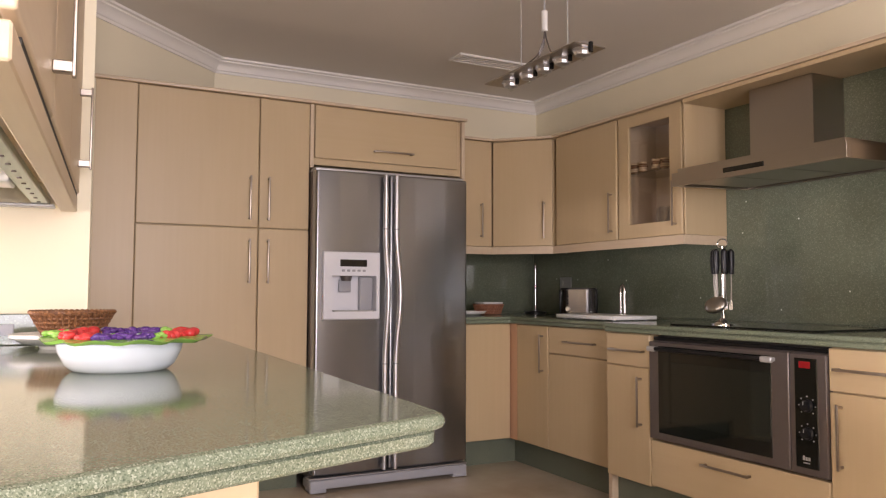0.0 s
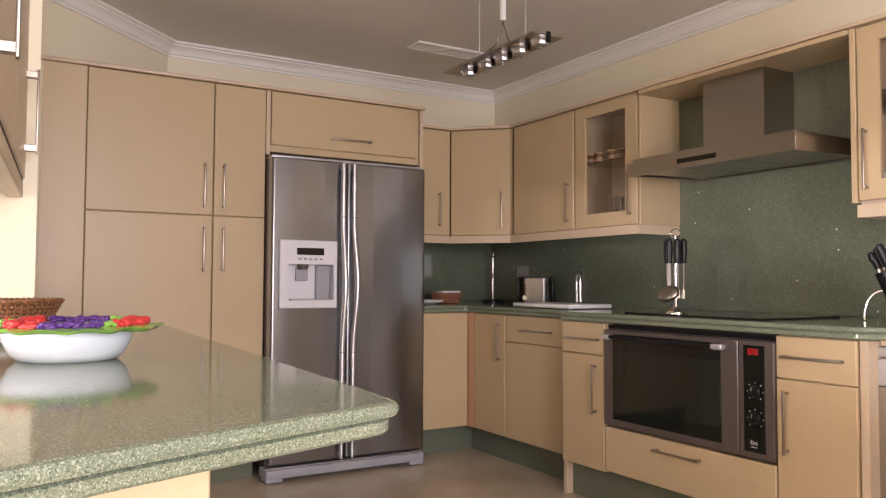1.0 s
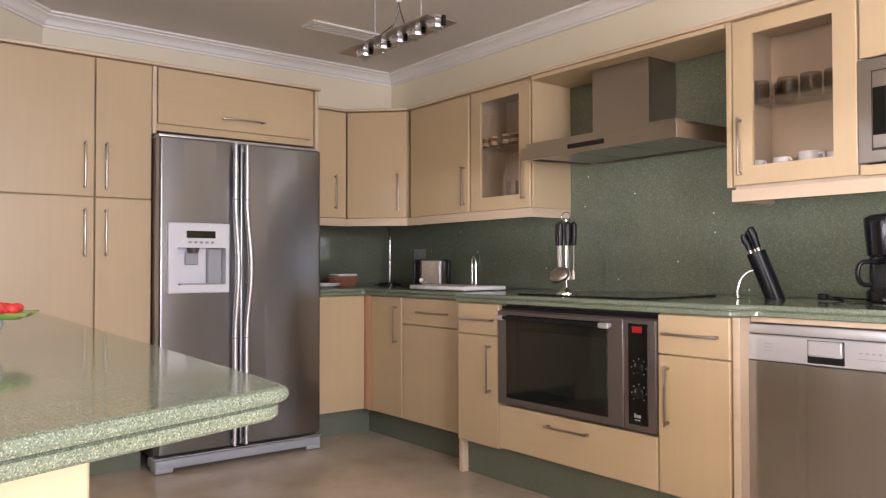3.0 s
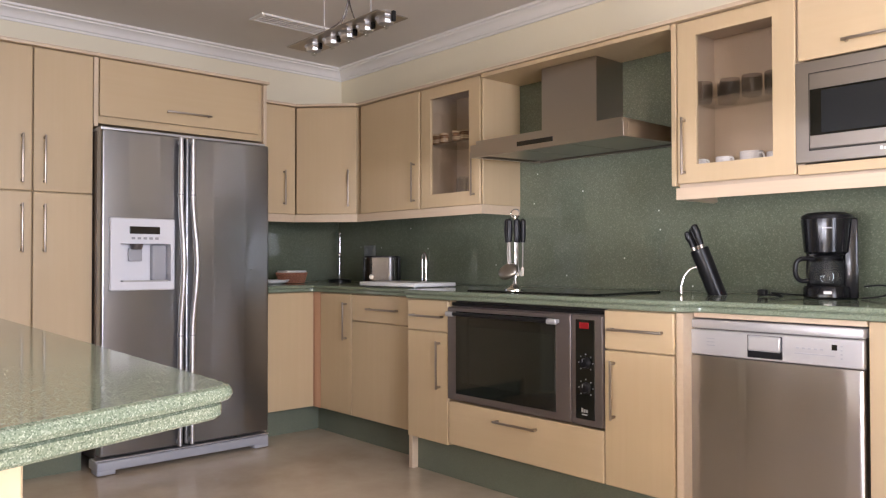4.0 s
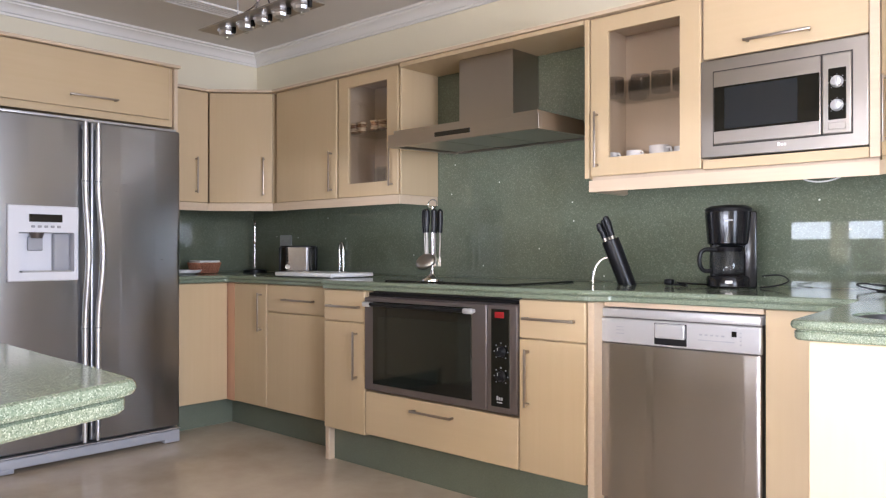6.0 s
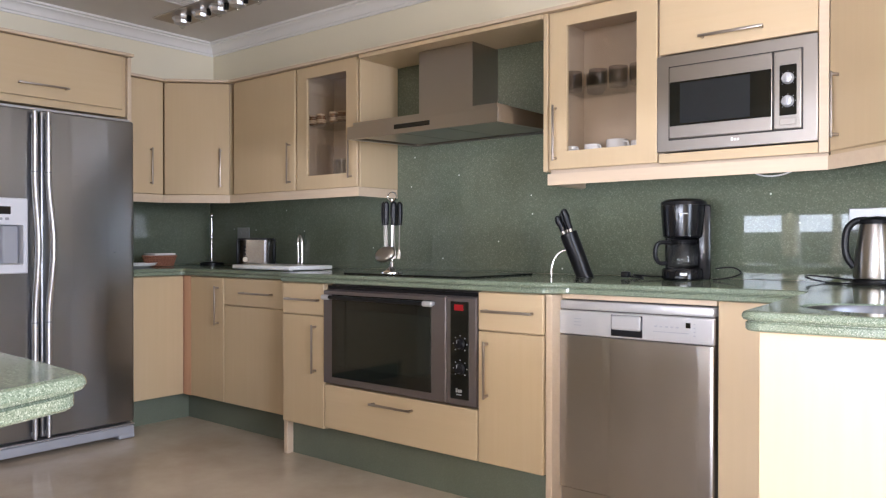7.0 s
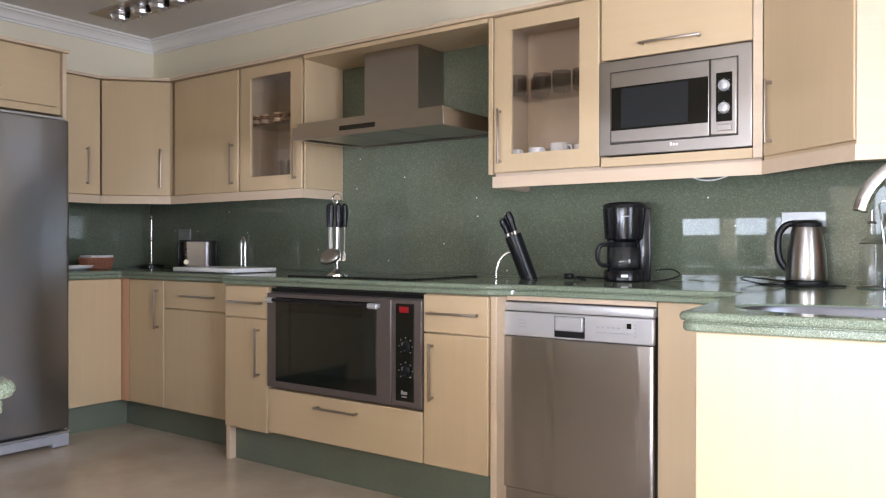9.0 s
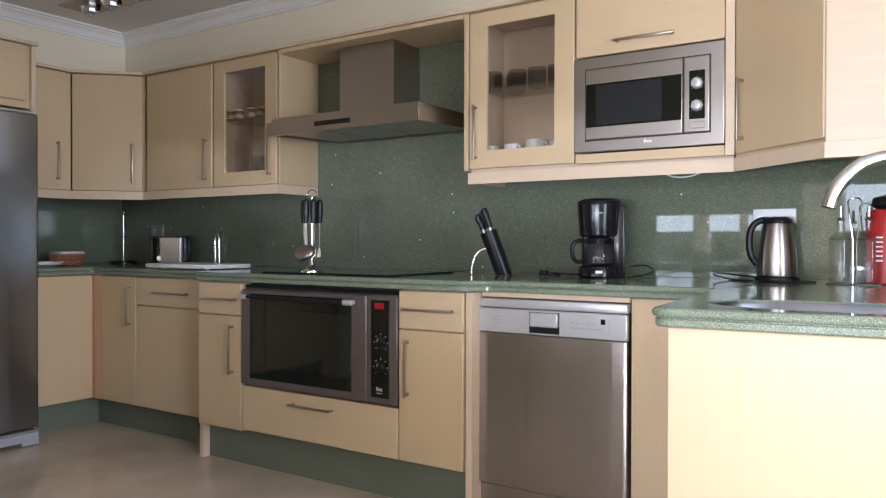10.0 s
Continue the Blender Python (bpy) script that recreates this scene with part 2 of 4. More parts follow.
    if vertical:
        box(bm, a - w / 2, a + w / 2, -out, -out + 0.007, lo - 0.006, hi + 0.006, 0.0025, 2)
    else:
        box(bm, lo - 0.006, hi + 0.006, -out, -out + 0.007, a - w / 2, a + w / 2, 0.0025, 2)
    return bm


def shaped(bm, x0, x1, n, bulge):
    """Slice a slab into n upright strips and push its front out by bulge(u)."""
    for k in range(1, n):
        x = x0 + (x1 - x0) * k / n
        bmesh.ops.bisect_plane(bm, geom=bm.verts[:] + bm.edges[:] + bm.faces[:], plane_co=(x, 0, 0), plane_no=(1, 0, 0))
    lo = min(v.co.y for v in bm.verts)
    for v in bm.verts:
        if v.co.y < lo + 0.015:
            v.co.y -= bulge((v.co.x - x0) / (x1 - x0))
    return bm


def front(kind, cab, x0, x1, z0, z1, handle, g=0.002, mat=None):
    """A door or drawer front of a cabinet; its outer face is y=0."""
    x0, x1, z0, z1 = x0 + g, x1 - g, z0 + g, z1 - g
    bm = B()
    box(bm, x0, x1, 0, 0.02, z0, z1, 0.005, 3)
    level = kind == "drawer_front" or x1 - x0 > 1.3 * (z1 - z0)
    door = part(kind, bm, mat or (MAPLE_H if level else MAPLE), cab)
    if kind == "glass_door":
        f, lo, hi = 0.087, z0 + 0.078, z1 - 0.066
        carved(door, box(B(), x0 + f, x1 - f, -0.1, 0.1, lo, hi))
        p = part("pane", box(B(), x0 + f - 0.006, x1 - f + 0.006, 0.009, 0.013, lo - 0.006, hi + 0.006), PANE, door, "clear glass pane")
        p.visible_shadow = False
    if handle:
        part("handle", bow(B(), *handle), NICKEL, door, "satin metal bow handle")
    return door


def cabinet(name, m, w, d, z0, z1, fronts, label, group, open_front=False, category="cabinet", sides=(True, True)):
    """A unit with its front in the plane y=0, facing -y, x from 0 to w."""
    cab = thing(name, m, label, category, group)
    t, bm = 0.018, B()
    f = 0.0225
    if open_front:
        for a in ((0, t, f, d, z0, z1), (w - t, w, f, d, z0, z1), (t, w - t, f, d, z0, z0 + t), (t, w - t, f, d, z1 - t, z1), (t, w - t, d - 0.01, d, z0 + t, z1 - t)):
            box(bm, *a)
    else:
        box(bm, 0, w, f, d, z0, z1, 0.0015, 1)
    part("body", bm, MAPLE_IN if open_front else MAPLE, cab)
    for a in fronts:
        front(a[0], cab, *a[1:])
    return cab

# ---- the room ----
WALL_N, WALL_W, CEILING, SOUTH = 3.25, -4.78, 2.49, -7.0
SPLASH_Y = 3.208  # face of the north splashback
DY = -3.91  # the angled wall follows y = DY - x
TOP = 0.915

ROOM = [(-5.0, -7.2), (2.55, -7.2), (2.55, 3.45), (-5.0, 3.45)]
structure("floor", prism(B(), ROOM, -0.12, 0.0), FLOOR, "polished beige marble floor, softly reflecting")
structure("ceiling", prism(B(), ROOM, CEILING, CEILING + 0.12), CEIL, "smooth off-white painted ceiling")
structure("wall_north", box(B(), -4.98, 1.4, WALL_N, WALL_N + 0.2, 0, CEILING), CREAM, "cream painted kitchen wall behind the hood")
structure("wall_west", box(B(), WALL_W - 0.2, WALL_W, DY - WALL_W, WALL_N, 0, CEILING), CREAM, "cream painted wall behind fridge and tall cupboards")
p0, p1 = (WALL_W, DY - WALL_W), (-3.0, DY + 3.0)
structure("wall_angled", prism(B(), [p0, p1, (p1[0] - 0.1, p1[1] - 0.1), (p0[0] - 0.2, p0[1] - 0.08)], 0, CEILING), CREAM, "cream painted angled wall beside the tall cupboards")
structure("wall_stub", box(B(), -3.0, -2.6, -0.9, 0.1, 0, CEILING), CREAM, "cream painted wall at the end of the breakfast counter")
structure("wall_cross", box(B(), -4.85, -2.86, -1.05, -0.91, 0, CEILING), CREAM, "plain cream partition wall")
structure("wall_east_kitchen", box(B(), 1.25, 1.4, 1.5, WALL_N, 0, CEILING), CREAM, "plain cream side wall")


def wall_with_holes(name, along, lo, hi, c0, c1, holes, label):
    """A wall along x or y from lo to hi, between c0 and c1 across, with openings (a0, a1, z0, z1)."""
    bm = B()

    def put(a0, a1, z0, z1):
        if a1 - a0 > 1e-4 and z1 - z0 > 1e-4:
            box(bm, *((a0, a1, c0, c1) if along == "x" else (c0, c1, a0, a1)), z0, z1)
    at = lo
    for a0, a1, z0, z1 in holes:
        put(at, a0, 0, CEILING)
        put(a0, a1, 0, z0)
        put(a0, a1, z1, CEILING)
        at = a1
    put(at, hi, 0, CEILING)
    return structure(name, bm, CREAM, label)


SOUTH_HOLES = [(-4.4, -3.65, 0.5, 2.15), (-3.47, -2.88, 0.5, 2.15), (-2.84, -2.02, 0.5, 2.15), (-1.4, 0.5, 0.06, 2.15), (0.8, 2.2, 0.06, 2.15)]
EAST_HOLES = [(-0.46, 1.2, 0.5, 2.25)]
wall_with_holes("wall_south", "x", -5.0, 2.55, SOUTH - 0.2, SOUTH, SOUTH_HOLES, "cream wall with windows and added terrace doors")
WEST_HOLES = [(-6.6, -5.85, 0.1, 2.15)]
wall_with_holes("wall_west_living", "y", SOUTH, -0.9, -5.0, -4.85, WEST_HOLES, "cream living room wall with an added narrow window")
wall_with_holes("wall_east", "y", SOUTH, 3.45, 2.4, 2.55, EAST_HOLES, "cream side wall with an added wide window")


def window(name, along, c, a0, a1, z0, z1, n):
    w = tagged(new(name), "white framed window with clear panes", "window", kind="structure")
    f = 0.05

    def bx(bm, a, b, y0, y1, lo, hi, bev=0.004):
        return box(bm, *((a, b, c + y0, c + y1) if along == "x" else (c + y0, c + y1, a, b)), lo, hi, bev, 1)
    bm = B()
    for q in ((a0, a0 + f, z0, z1), (a1 - f, a1, z0, z1), (a0 + f, a1 - f, z0, z0 + f), (a0 + f, a1 - f, z1 - f, z1)):
        bx(bm, q[0], q[1], -0.03, 0.03, q[2], q[3])
    step = (a1 - a0) / n
    for k in range(1, n):
        bx(bm, a0 + k * step - 0.03, a0 + k * step + 0.03, -0.028, 0.028, z0 + f, z1 - f)
    part("window_frame", bm, WHITE, w)
    for k in range(n):
        pn = part("pane", bx(B(), a0 + k * step + 0.01, a0 + (k + 1) * step - 0.01, -0.004, 0.004, z0 + 0.02, z1 - 0.02, 0), WINDOW_PANE, w)
        pn.visible_shadow = False


for k, (a0, a1, z0, z1) in enumerate(SOUTH_HOLES):
    window("window_%d" % (k + 1), "x", SOUTH - 0.1, a0, a1, z0, z1, (1, 1, 1, 2, 2)[k])
window("window_6", "y", 2.475, *EAST_HOLES[0], 2)
window("window_7", "y", -4.925, *WEST_HOLES[0], 1)

structure("ground", box(B(), -3000, 3000, -3000, 3000, -0.5, -0.3), GROUND, "pale terrace and land outside the windows")
HEDGE = material("hedge_leaves", (0.05, 0.08, 0.035), 0.8)[0]
bm = B()
rnd = random.Random(4)
for k in range(260):
    x = -9 + k * 0.07
    r = rnd.uniform(0.25, 0.6)
    bmesh.ops.create_icosphere(bm, subdivisions=1, radius=r, matrix=Matrix.Translation((x, -16 + rnd.uniform(-0.6, 0.6), rnd.uniform(-0.4, 0.62))))
tagged(link("hedge", bm, HEDGE), "dark green trees beyond the terrace", "hedge", kind="stuff")


def sweep(bm, path, profile, side=1):
    """Carry a profile of (distance from the wall, z) along a plan polyline, mitred."""
    pts = [Vector(p) for p in path]
    rings = []
    for i, p in enumerate(pts):
        ns = []
        if i > 0:
            d = (p - pts[i - 1]).normalized()
            ns.append(Vector((d.y, -d.x)) * side)
        if i < len(pts) - 1:
            d = (pts[i + 1] - p).normalized()
            ns.append(Vector((d.y, -d.x)) * side)
        n = sum(ns, Vector((0, 0))).normalized()
        n = n / n.dot(ns[0])
        rings.append([bm.verts.new((p.x + n.x * a, p.y + n.y * a, z)) for a, z in profile])
    k = len(profile)
    for a, b in zip(rings, rings[1:]):
        for j in range(k):
            bm.faces.new((a[j], a[(j + 1) % k], b[(j + 1) % k], b[j]))
    bm.faces.new(rings[0])
    bm.faces.new(rings[-1][::-1])
    return bm


C = CEILING - 0.001
CROWN = [(0.001, C), (0.001, C - 0.085), (0.012, C - 0.085), (0.014, C - 0.072), (0.022, C - 0.068), (0.028, C - 0.05), (0.042, C - 0.032), (0.06, C - 0.024), (0.062, C - 0.016), (0.078, C - 0.012), (0.08, C)]
structure("trim", sweep(B(), [(-3.01, DY + 3.01), p0, (WALL_W, WALL_N), (1.24, WALL_N)], CROWN), GESSO, "white stepped crown moulding under the ceiling", "moulding", 30)

# ---- worktops ----


def rounded(outline, radii, n=6):
    """Round the corners of a plan outline."""
    out = []
    k = len(outline)
    for i, p in enumerate(outline):
        p, a, b = Vector(p), Vector(outline[i - 1]), Vector(outline[(i + 1) % k])
        r = radii[i]
        if not r:
            out.append(tuple(p))
            continue
        s, e = p + (a - p).normalized() * r, p + (b - p).normalized() * r
        for j in range(n + 1):
            u = j / n
            out.append(tuple(s * (1 - u) ** 2 + p * 2 * u * (1 - u) + e * u * u))
    return out


def slab(bm, outline, layers):
    """Stacked rings of a plan outline: (inset, z), for a worktop with a moulded edge."""
    k = len(outline)
    pts = [Vector(p) for p in outline]
    area = sum(a.x * b.y - b.x * a.y for a, b in zip(pts, pts[1:] + pts[:1]))
    s = 1 if area > 0 else -1
    rings = []
    for inset, z in layers:
        ring = []
        for i in range(k):
            d0, d1 = (pts[i] - pts[i - 1]).normalized(), (pts[(i + 1) % k] - pts[i]).normalized()
            n0, n1 = Vector((-d0.y, d0.x)) * s, Vector((-d1.y, d1.x)) * s
            n = (n0 + n1).normalized()
            n = n / max(n.dot(n0), 0.4)
            ring.append(bm.verts.new((pts[i].x + n.x * inset, pts[i].y + n.y * inset, z)))
        rings.append(ring)
    for a, b in zip(rings, rings[1:]):
        for i in range(k):
            bm.faces.new((a[i], a[(i + 1) % k], b[(i + 1) % k], b[i]))
    bm.faces.new(rings[0])
    bm.faces.new(rings[-1][::-1])
    return bm


def ogee(top, t=0.042, step=0.008):
    """Two stepped layers with rounded noses."""
    h = t / 2
    out = [(0.012, top), (0.005, top - 0.002), (0.001, top - 0.007), (0, top - h * 0.6), (0.003, top - h + 0.003), (0.012, top - h)]
    return out + [(step + 0.004, top - h - 0.002), (step, top - h - 0.004), (step, top - t + 0.004), (step + 0.004, top - t)]


ISLAND = 0.90
outline = rounded([(-0.60, -0.55), (-0.716, -0.044), (-0.792, 0.142), (-0.902, 0.46), (-1.55, 0.485), (-2.99, 0.533), (-3.0, 0.125), (-2.601, 0.11), (-2.601, -0.55)],
                  [0, 0.05, 0.05, 0.04, 0.05, 0.06, 0, 0, 0])
tagged(link("breakfast_counter", slab(B(), outline, ogee(ISLAND, 0.042, 0.014)), STONE, 30), "polished green granite breakfast counter with stepped rounded edge", "worktop")
base = thing("counter_cabinet", pose(-1.03, -0.5, 0), "maple base panel carrying the breakfast counter", "cabinet")
part("body", box(B(), -1.54, -0.022, 0.02, 0.70, 0.1, ISLAND - 0.042, 0.002, 1), MAPLE, base)
part("end_panel", box(B(), -0.02, 0, 0.0, 0.74, 0.0, ISLAND - 0.043, 0.003, 1), MAPLE, base)
part("plinth", box(B(), -1.52, -0.04, 0.06, 0.66, 0.0, 0.098), SPLASH, base)
tagged(link("upstand", box(B(), -2.599, -2.58, -0.55, 0.097, ISLAND, ISLAND + 0.092, 0.003, 2), SPLASH), "low green granite upstand on the wall above the counter", "upstand")

# worktop along the north and west walls with the step round the hob and the sink arm
outline = rounded([(WALL_W + 0.002, WALL_N - 0.002), (WALL_W + 0.002, 2.23), (-4.04, 2.23), (-4.04, 2.54), (-3.09, 2.54), (-3.02, 2.425), (-1.49, 2.425), (-1.42, 2.49), (-0.6, 2.49),
                   (-0.535, 1.66), (1.2, 1.8), (1.2, WALL_N - 0.002)],
                  [0, 0, 0, 0.02, 0.03, 0.03, 0.03, 0.03, 0.02, 0.05, 0, 0])


def oval(cx, cy, rx, ry, n=48, p=2.6):
    out = []
    for k in range(n):
        c, s_ = math.cos(2 * math.pi * k / n), math.sin(2 * math.pi * k / n)
        out.append((cx + rx * math.copysign(abs(c) ** (2 / p), c), cy + ry * math.copysign(abs(s_) ** (2 / p), s_)))
    return out


worktop = tagged(link("worktop", slab(B(), outline, ogee(TOP)), STONE, 30), "continuous polished green granite worktop with stepped edge", "worktop")
SINK = (-0.09, 1.925, 0.38, 0.165)
carved(worktop, prism(B(), oval(*SINK), TOP - 0.2, TOP + 0.2))
SINK_STEEL = steel("sink_steel", (0.13, 0.135, 0.15), 0.34, (60, 60, 60))
sink = thing("sink", pose(0, 0, 0), "oval stainless steel sink set under the granite worktop", "sink")
bm = B()
rings = []
for k, z in ((0.998, TOP - 0.006), (0.97, TOP - 0.004), (0.955, TOP - 0.012), (0.945, TOP - 0.05), (0.93, TOP - 0.16), (0.8, TOP - 0.19), (0.1, TOP - 0.195)):
    rings.append([bm.verts.new((x, y, z)) for x, y in oval(SINK[0], SINK[1], SINK[2] * k, SINK[3] * k)])
for a, b in zip(rings, rings[1:]):
    for i in range(48):
        bm.faces.new((a[i], a[(i + 1) % 48], b[(i + 1) % 48], b[i]))
bm.faces.new(rings[-1])
part("bowl", bm, SINK_STEEL, sink)

# green granite splashbacks, proud of the wall
tagged(structure("splashback_north", box(B(), WALL_W + 0.02, 1.2, SPLASH_Y, WALL_N - 0.001, TOP + 0.001, 2.07), SPLASH, "dark green polished granite splashback", "splashback"))
tagged(structure("splashback_west", box(B(), WALL_W + 0.001, WALL_W + 0.02, 2.24, SPLASH_Y - 0.001, TOP + 0.001, 1.36), SPLASH, "dark green polished granite splashback", "splashback"))

# ---- tall cupboards and fridge surround (west wall) ----
TX, TZ = -4.08, 2.105
tall = "tall cupboards by the fridge"


def west(y):
    return pose(TX, y, 0, 0, 0, 90)


pan = thing("filler_panel", west(0.175), "plain maple filler panel at the tall cupboards' end", "panel")
part("board", box(B(), 0, 0.193, 0.004, 0.05, 0.0, TZ, 0.002, 1), MAPLE, pan)
cabinet("tall_cupboard", west(0.37), 0.612, 0.62, 0.12, TZ, [
    ("door", 0, 0.612, 1.4, TZ, (True, 0.565, 1.445, 1.67)), ("door", 0, 0.612, 0.14, 1.4, (True, 0.565, 1.11, 1.335))],
    "wide maple tall cupboard with two doors", tall)
cabinet("tall_cupboard", west(0.984), 0.278, 0.62, 0.12, TZ, [
    ("door", 0, 0.278, 1.4, TZ, (True, 0.05, 1.445, 1.67)), ("door", 0, 0.278, 0.14, 1.4, (True, 0.05, 1.11, 1.335))],
    "narrow maple tall cupboard with two doors", tall)
cabinet("bridge_cupboard", west(1.29), 0.93, 0.62, 1.77, TZ, [("flap_door", 0.0, 0.905, 1.805, TZ, (False, 1.87, 0.35, 0.592))],
        "maple cupboard with flap door above the fridge", tall)
for y in (1.264, 2.222):
    pn = thing("side_panel", west(y), "maple side panel beside the fridge", "panel", "fridge side panels")
    part("board", box(B(), 0, 0.022, 0.003, 0.66, 0.0 if y > 2 else 1.75, TZ, 0.002, 1), MAPLE_PALE, pn)
tr = thing("cornice_board", west(0.16), "thin maple cornice board over the tall cupboards", "cornice")
part("board", box(B(), 0, 2.09, -0.022, 0.6, TZ + 0.001, TZ + 0.019, 0.004, 2), MAPLE_PALE, tr)
pl = thing("plinth_board", west(0.18), "green granite plinth under tall cupboards", "plinth")
part("board", box(B(), 0, 1.05, 0.06, 0.08, 0.0, 0.118), PLINTH, pl)

# ---- fridge ----
PALE_SILVER = material("pale_silver_plastic", (0.74, 0.75, 0.79), 0.35)[0]
FY0, FY1, FX, FZ = 1.262, 2.2, -3.97, 1.735
fr = thing("fridge", pose(FX, FY0, 0, 0, 0, 90), "tall side-by-side stainless steel fridge freezer with water dispenser", "fridge")
W = FY1 - FY0
split = 0.433
part("cabinet_body", box(B(), 0.004, W - 0.004, 0.075, 0.72, 0.06, FZ - 0.012, 0.004, 2), OVEN_FRAME, fr)
part("top_cap", box(B(), 0.01, W - 0.01, 0.03, 0.5, FZ - 0.012, FZ + 0.006, 0.004, 2), SILVER, fr)


def fridge_door(x0, x1, hx):
    bm = box(B(), x0 + 0.003, x1 - 0.003, 0.0, 0.07, 0.085, FZ - 0.01, 0.012, 4)
    # gently bowed front
    shaped(bm, x0, x1, 24, lambda u: 0.009 * (1 - (2 * u - 1) ** 2))
    return part("door", bm, STEEL_DARK, fr, "brushed stainless steel door")


def fridge_handle(door, x, side):
    """Straight upper and lower lengths with a bowed grip between two collars."""
    pts = [(x, -0.03, z) for z in (0.09, 0.3, 0.5)]
    for k in range(21):
        u = k / 20
        h = math.sin(math.pi * u) ** 2
        pts.append((x + side * h, -0.03 - 0.032 * h, 0.667 + 0.746 * u))
    pts += [(x, -0.03, z) for z in (1.5, 1.6, 1.714)]
    handle = part("handle", tube(B(), pts, [0.011] + [0.015] * (len(pts) - 2) + [0.011], 16), HANDLE, door, "long bowed silver handle")
    for z in (0.11, 0.667, 1.413, 1.69):
        part("mount", box(B(), x - 0.009, x + 0.009, -0.03, 0.0, z - 0.012, z + 0.012, 0.003, 2), GREY, handle)
    for z in (0.667, 1.413):
        part("collar", cyl(B(), (x, -0.03, z - 0.003), (x, -0.03, z + 0.003), 0.0168, n=18), GREY, handle)


HANDLE = steel("satin_aluminium", (0.66, 0.66, 0.68), 0.4, (60, 60, 2))
d1 = fridge_door(0, split, 0)
d2 = fridge_door(split, W, 0)
fridge_handle(d1, split - 0.033, 0.004)
fridge_handle(d2, split + 0.032, 0.012)
disp = part("dispenser", box(B(), 0.042, 0.37, -0.026, 0.062, 0.912, 1.28, 0.007, 3), PALE_SILVER, fr, "silver water and ice dispenser panel")
carved(disp, box(B(), 0.088, 0.348, -0.1, 0.052, 0.955, 1.15, 0.006, 2))
carved(d1, box(B(), 0.041, 0.371, -0.1, 0.0625, 0.911, 1.281))
part("recess", box(B(), 0.265, 0.343, 0.012, 0.0515, 0.957, 1.148, 0.01, 3), GREY, disp, "grey block for the recess's divider and shaded right side")
part("display", box(B(), 0.135, 0.29, -0.029, -0.024, 1.2, 1.238, 0.003, 2), BLACK_GLASS, disp, "dark display window")
for k in range(5):
    part("button", box(B(), 0.145 + k * 0.03, 0.163 + k * 0.03, -0.029, -0.024, 1.172, 1.184, 0.002, 1), GREY, disp)
part("lever", box(B(), 0.15, 0.22, 0.028, 0.046, 1.06, 1.13, 0.006, 2), GREY, disp, "grey paddle")
part("spout", cyl(B(), (0.185, 0.015, 1.122), (0.185, 0.015, 1.1495), 0.026, 0.034, 16), OVEN_FRAME, disp)
part("drip_tray", box(B(), 0.105, 0.338, -0.024, 0.01, 0.955, 0.963, 0.002, 1), SILVER, disp)
bm = box(B(), -0.019, 0.917, -0.035, 0.1, 0.022, 0.07, 0.008, 3)
for a in (-0.019, 0.827):
    box(bm, a, a + 0.09, -0.035, 0.06, 0.004, 0.03, 0.006, 2)
part("plinth", bm, GREY, fr, "grey plastic base grille")
part("plinth_lip", box(B(), -0.02, W - 0.01, -0.018, 0.06, 0.0705, 0.078, 0.002, 1), HANDLE, fr, "thin silver strip")
for x in (0.05, W - 0.05):
    part("foot", cyl(B(), (x, 0.03, 0.0), (x, 0.03, 0.02), 0.022, n=16), BLACK, fr)

# ---- wall cupboards ----
UZ0, UZ1 = 1.365, 2.07
wall_group = "maple wall cupboards"
cabinet("wall_cupboard", pose(-4.38, 2.246, 0, 0, 0, 90), 0.372, 0.39, UZ0, UZ1, [("door", 0.05, 0.372, UZ0, UZ1, (True, 0.283, 1.43, 1.645))], "narrow maple wall cupboard beside the fridge", wall_group)
diag = math.hypot(0.285, 0.285)
cab = thing("corner_cupboard", pose(-4.38, 2.62, 0, 0, 0, 45), "maple corner wall cupboard with angled door", "cabinet", wall_group)
bm = B()
part("body", prism(bm, [(0.005, 0.0225), (diag - 0.005, 0.0225), (diag + 0.2, 0.24), (diag / 2, 0.68), (-0.2, 0.24)], UZ0, UZ1), MAPLE, cab)
front("door", cab, 0.0, diag, UZ0, UZ1, (True, diag - 0.055, 1.42, 1.65))
cabinet("wall_cupboard", pose(-4.093, 2.91, 0), 0.625, 0.296, UZ0, UZ1, [("door", 0.03, 0.625, UZ0, UZ1, (True, 0.582, 1.415, 1.64))], "wide maple wall cupboard with plain door", wall_group)
g1 = cabinet("glass_cupboard", pose(-3.466, 2.91, 0), 0.523, 0.296, UZ0, UZ1, [("glass_door", 0.01, 0.513, UZ0, UZ1, (True, 0.466, 1.42, 1.645))], "maple wall cupboard with glazed door", wall_group, open_front=True)
part("side", box(B(), 0.524, 0.535, 0.0, 0.296, UZ0, UZ1, 0.002, 1), MAPLE, g1)
part("shelf", box(B(), 0.02, 0.503, 0.05, 0.285, 1.74, 1.748), GLASS, g1, "glass shelf")
g2 = cabinet("glass_cupboard", pose(-1.762, 2.91, 0), 0.508, 0.296, UZ0, UZ1, [("glass_door", 0, 0.503, UZ0 + 0.015, UZ1, (True, 0.038, 1.425, 1.655))], "maple wall cupboard with glazed door beside the microwave", wall_group, open_front=True)
part("side", box(B(), -0.024, -0.002, -0.004, 0.296, UZ0 + 0.01, UZ1, 0.002, 1), MAPLE, g2)
part("shelf", box(B(), 0.02, 0.488, 0.05, 0.285, 1.735, 1.743), GLASS, g2, "glass shelf")
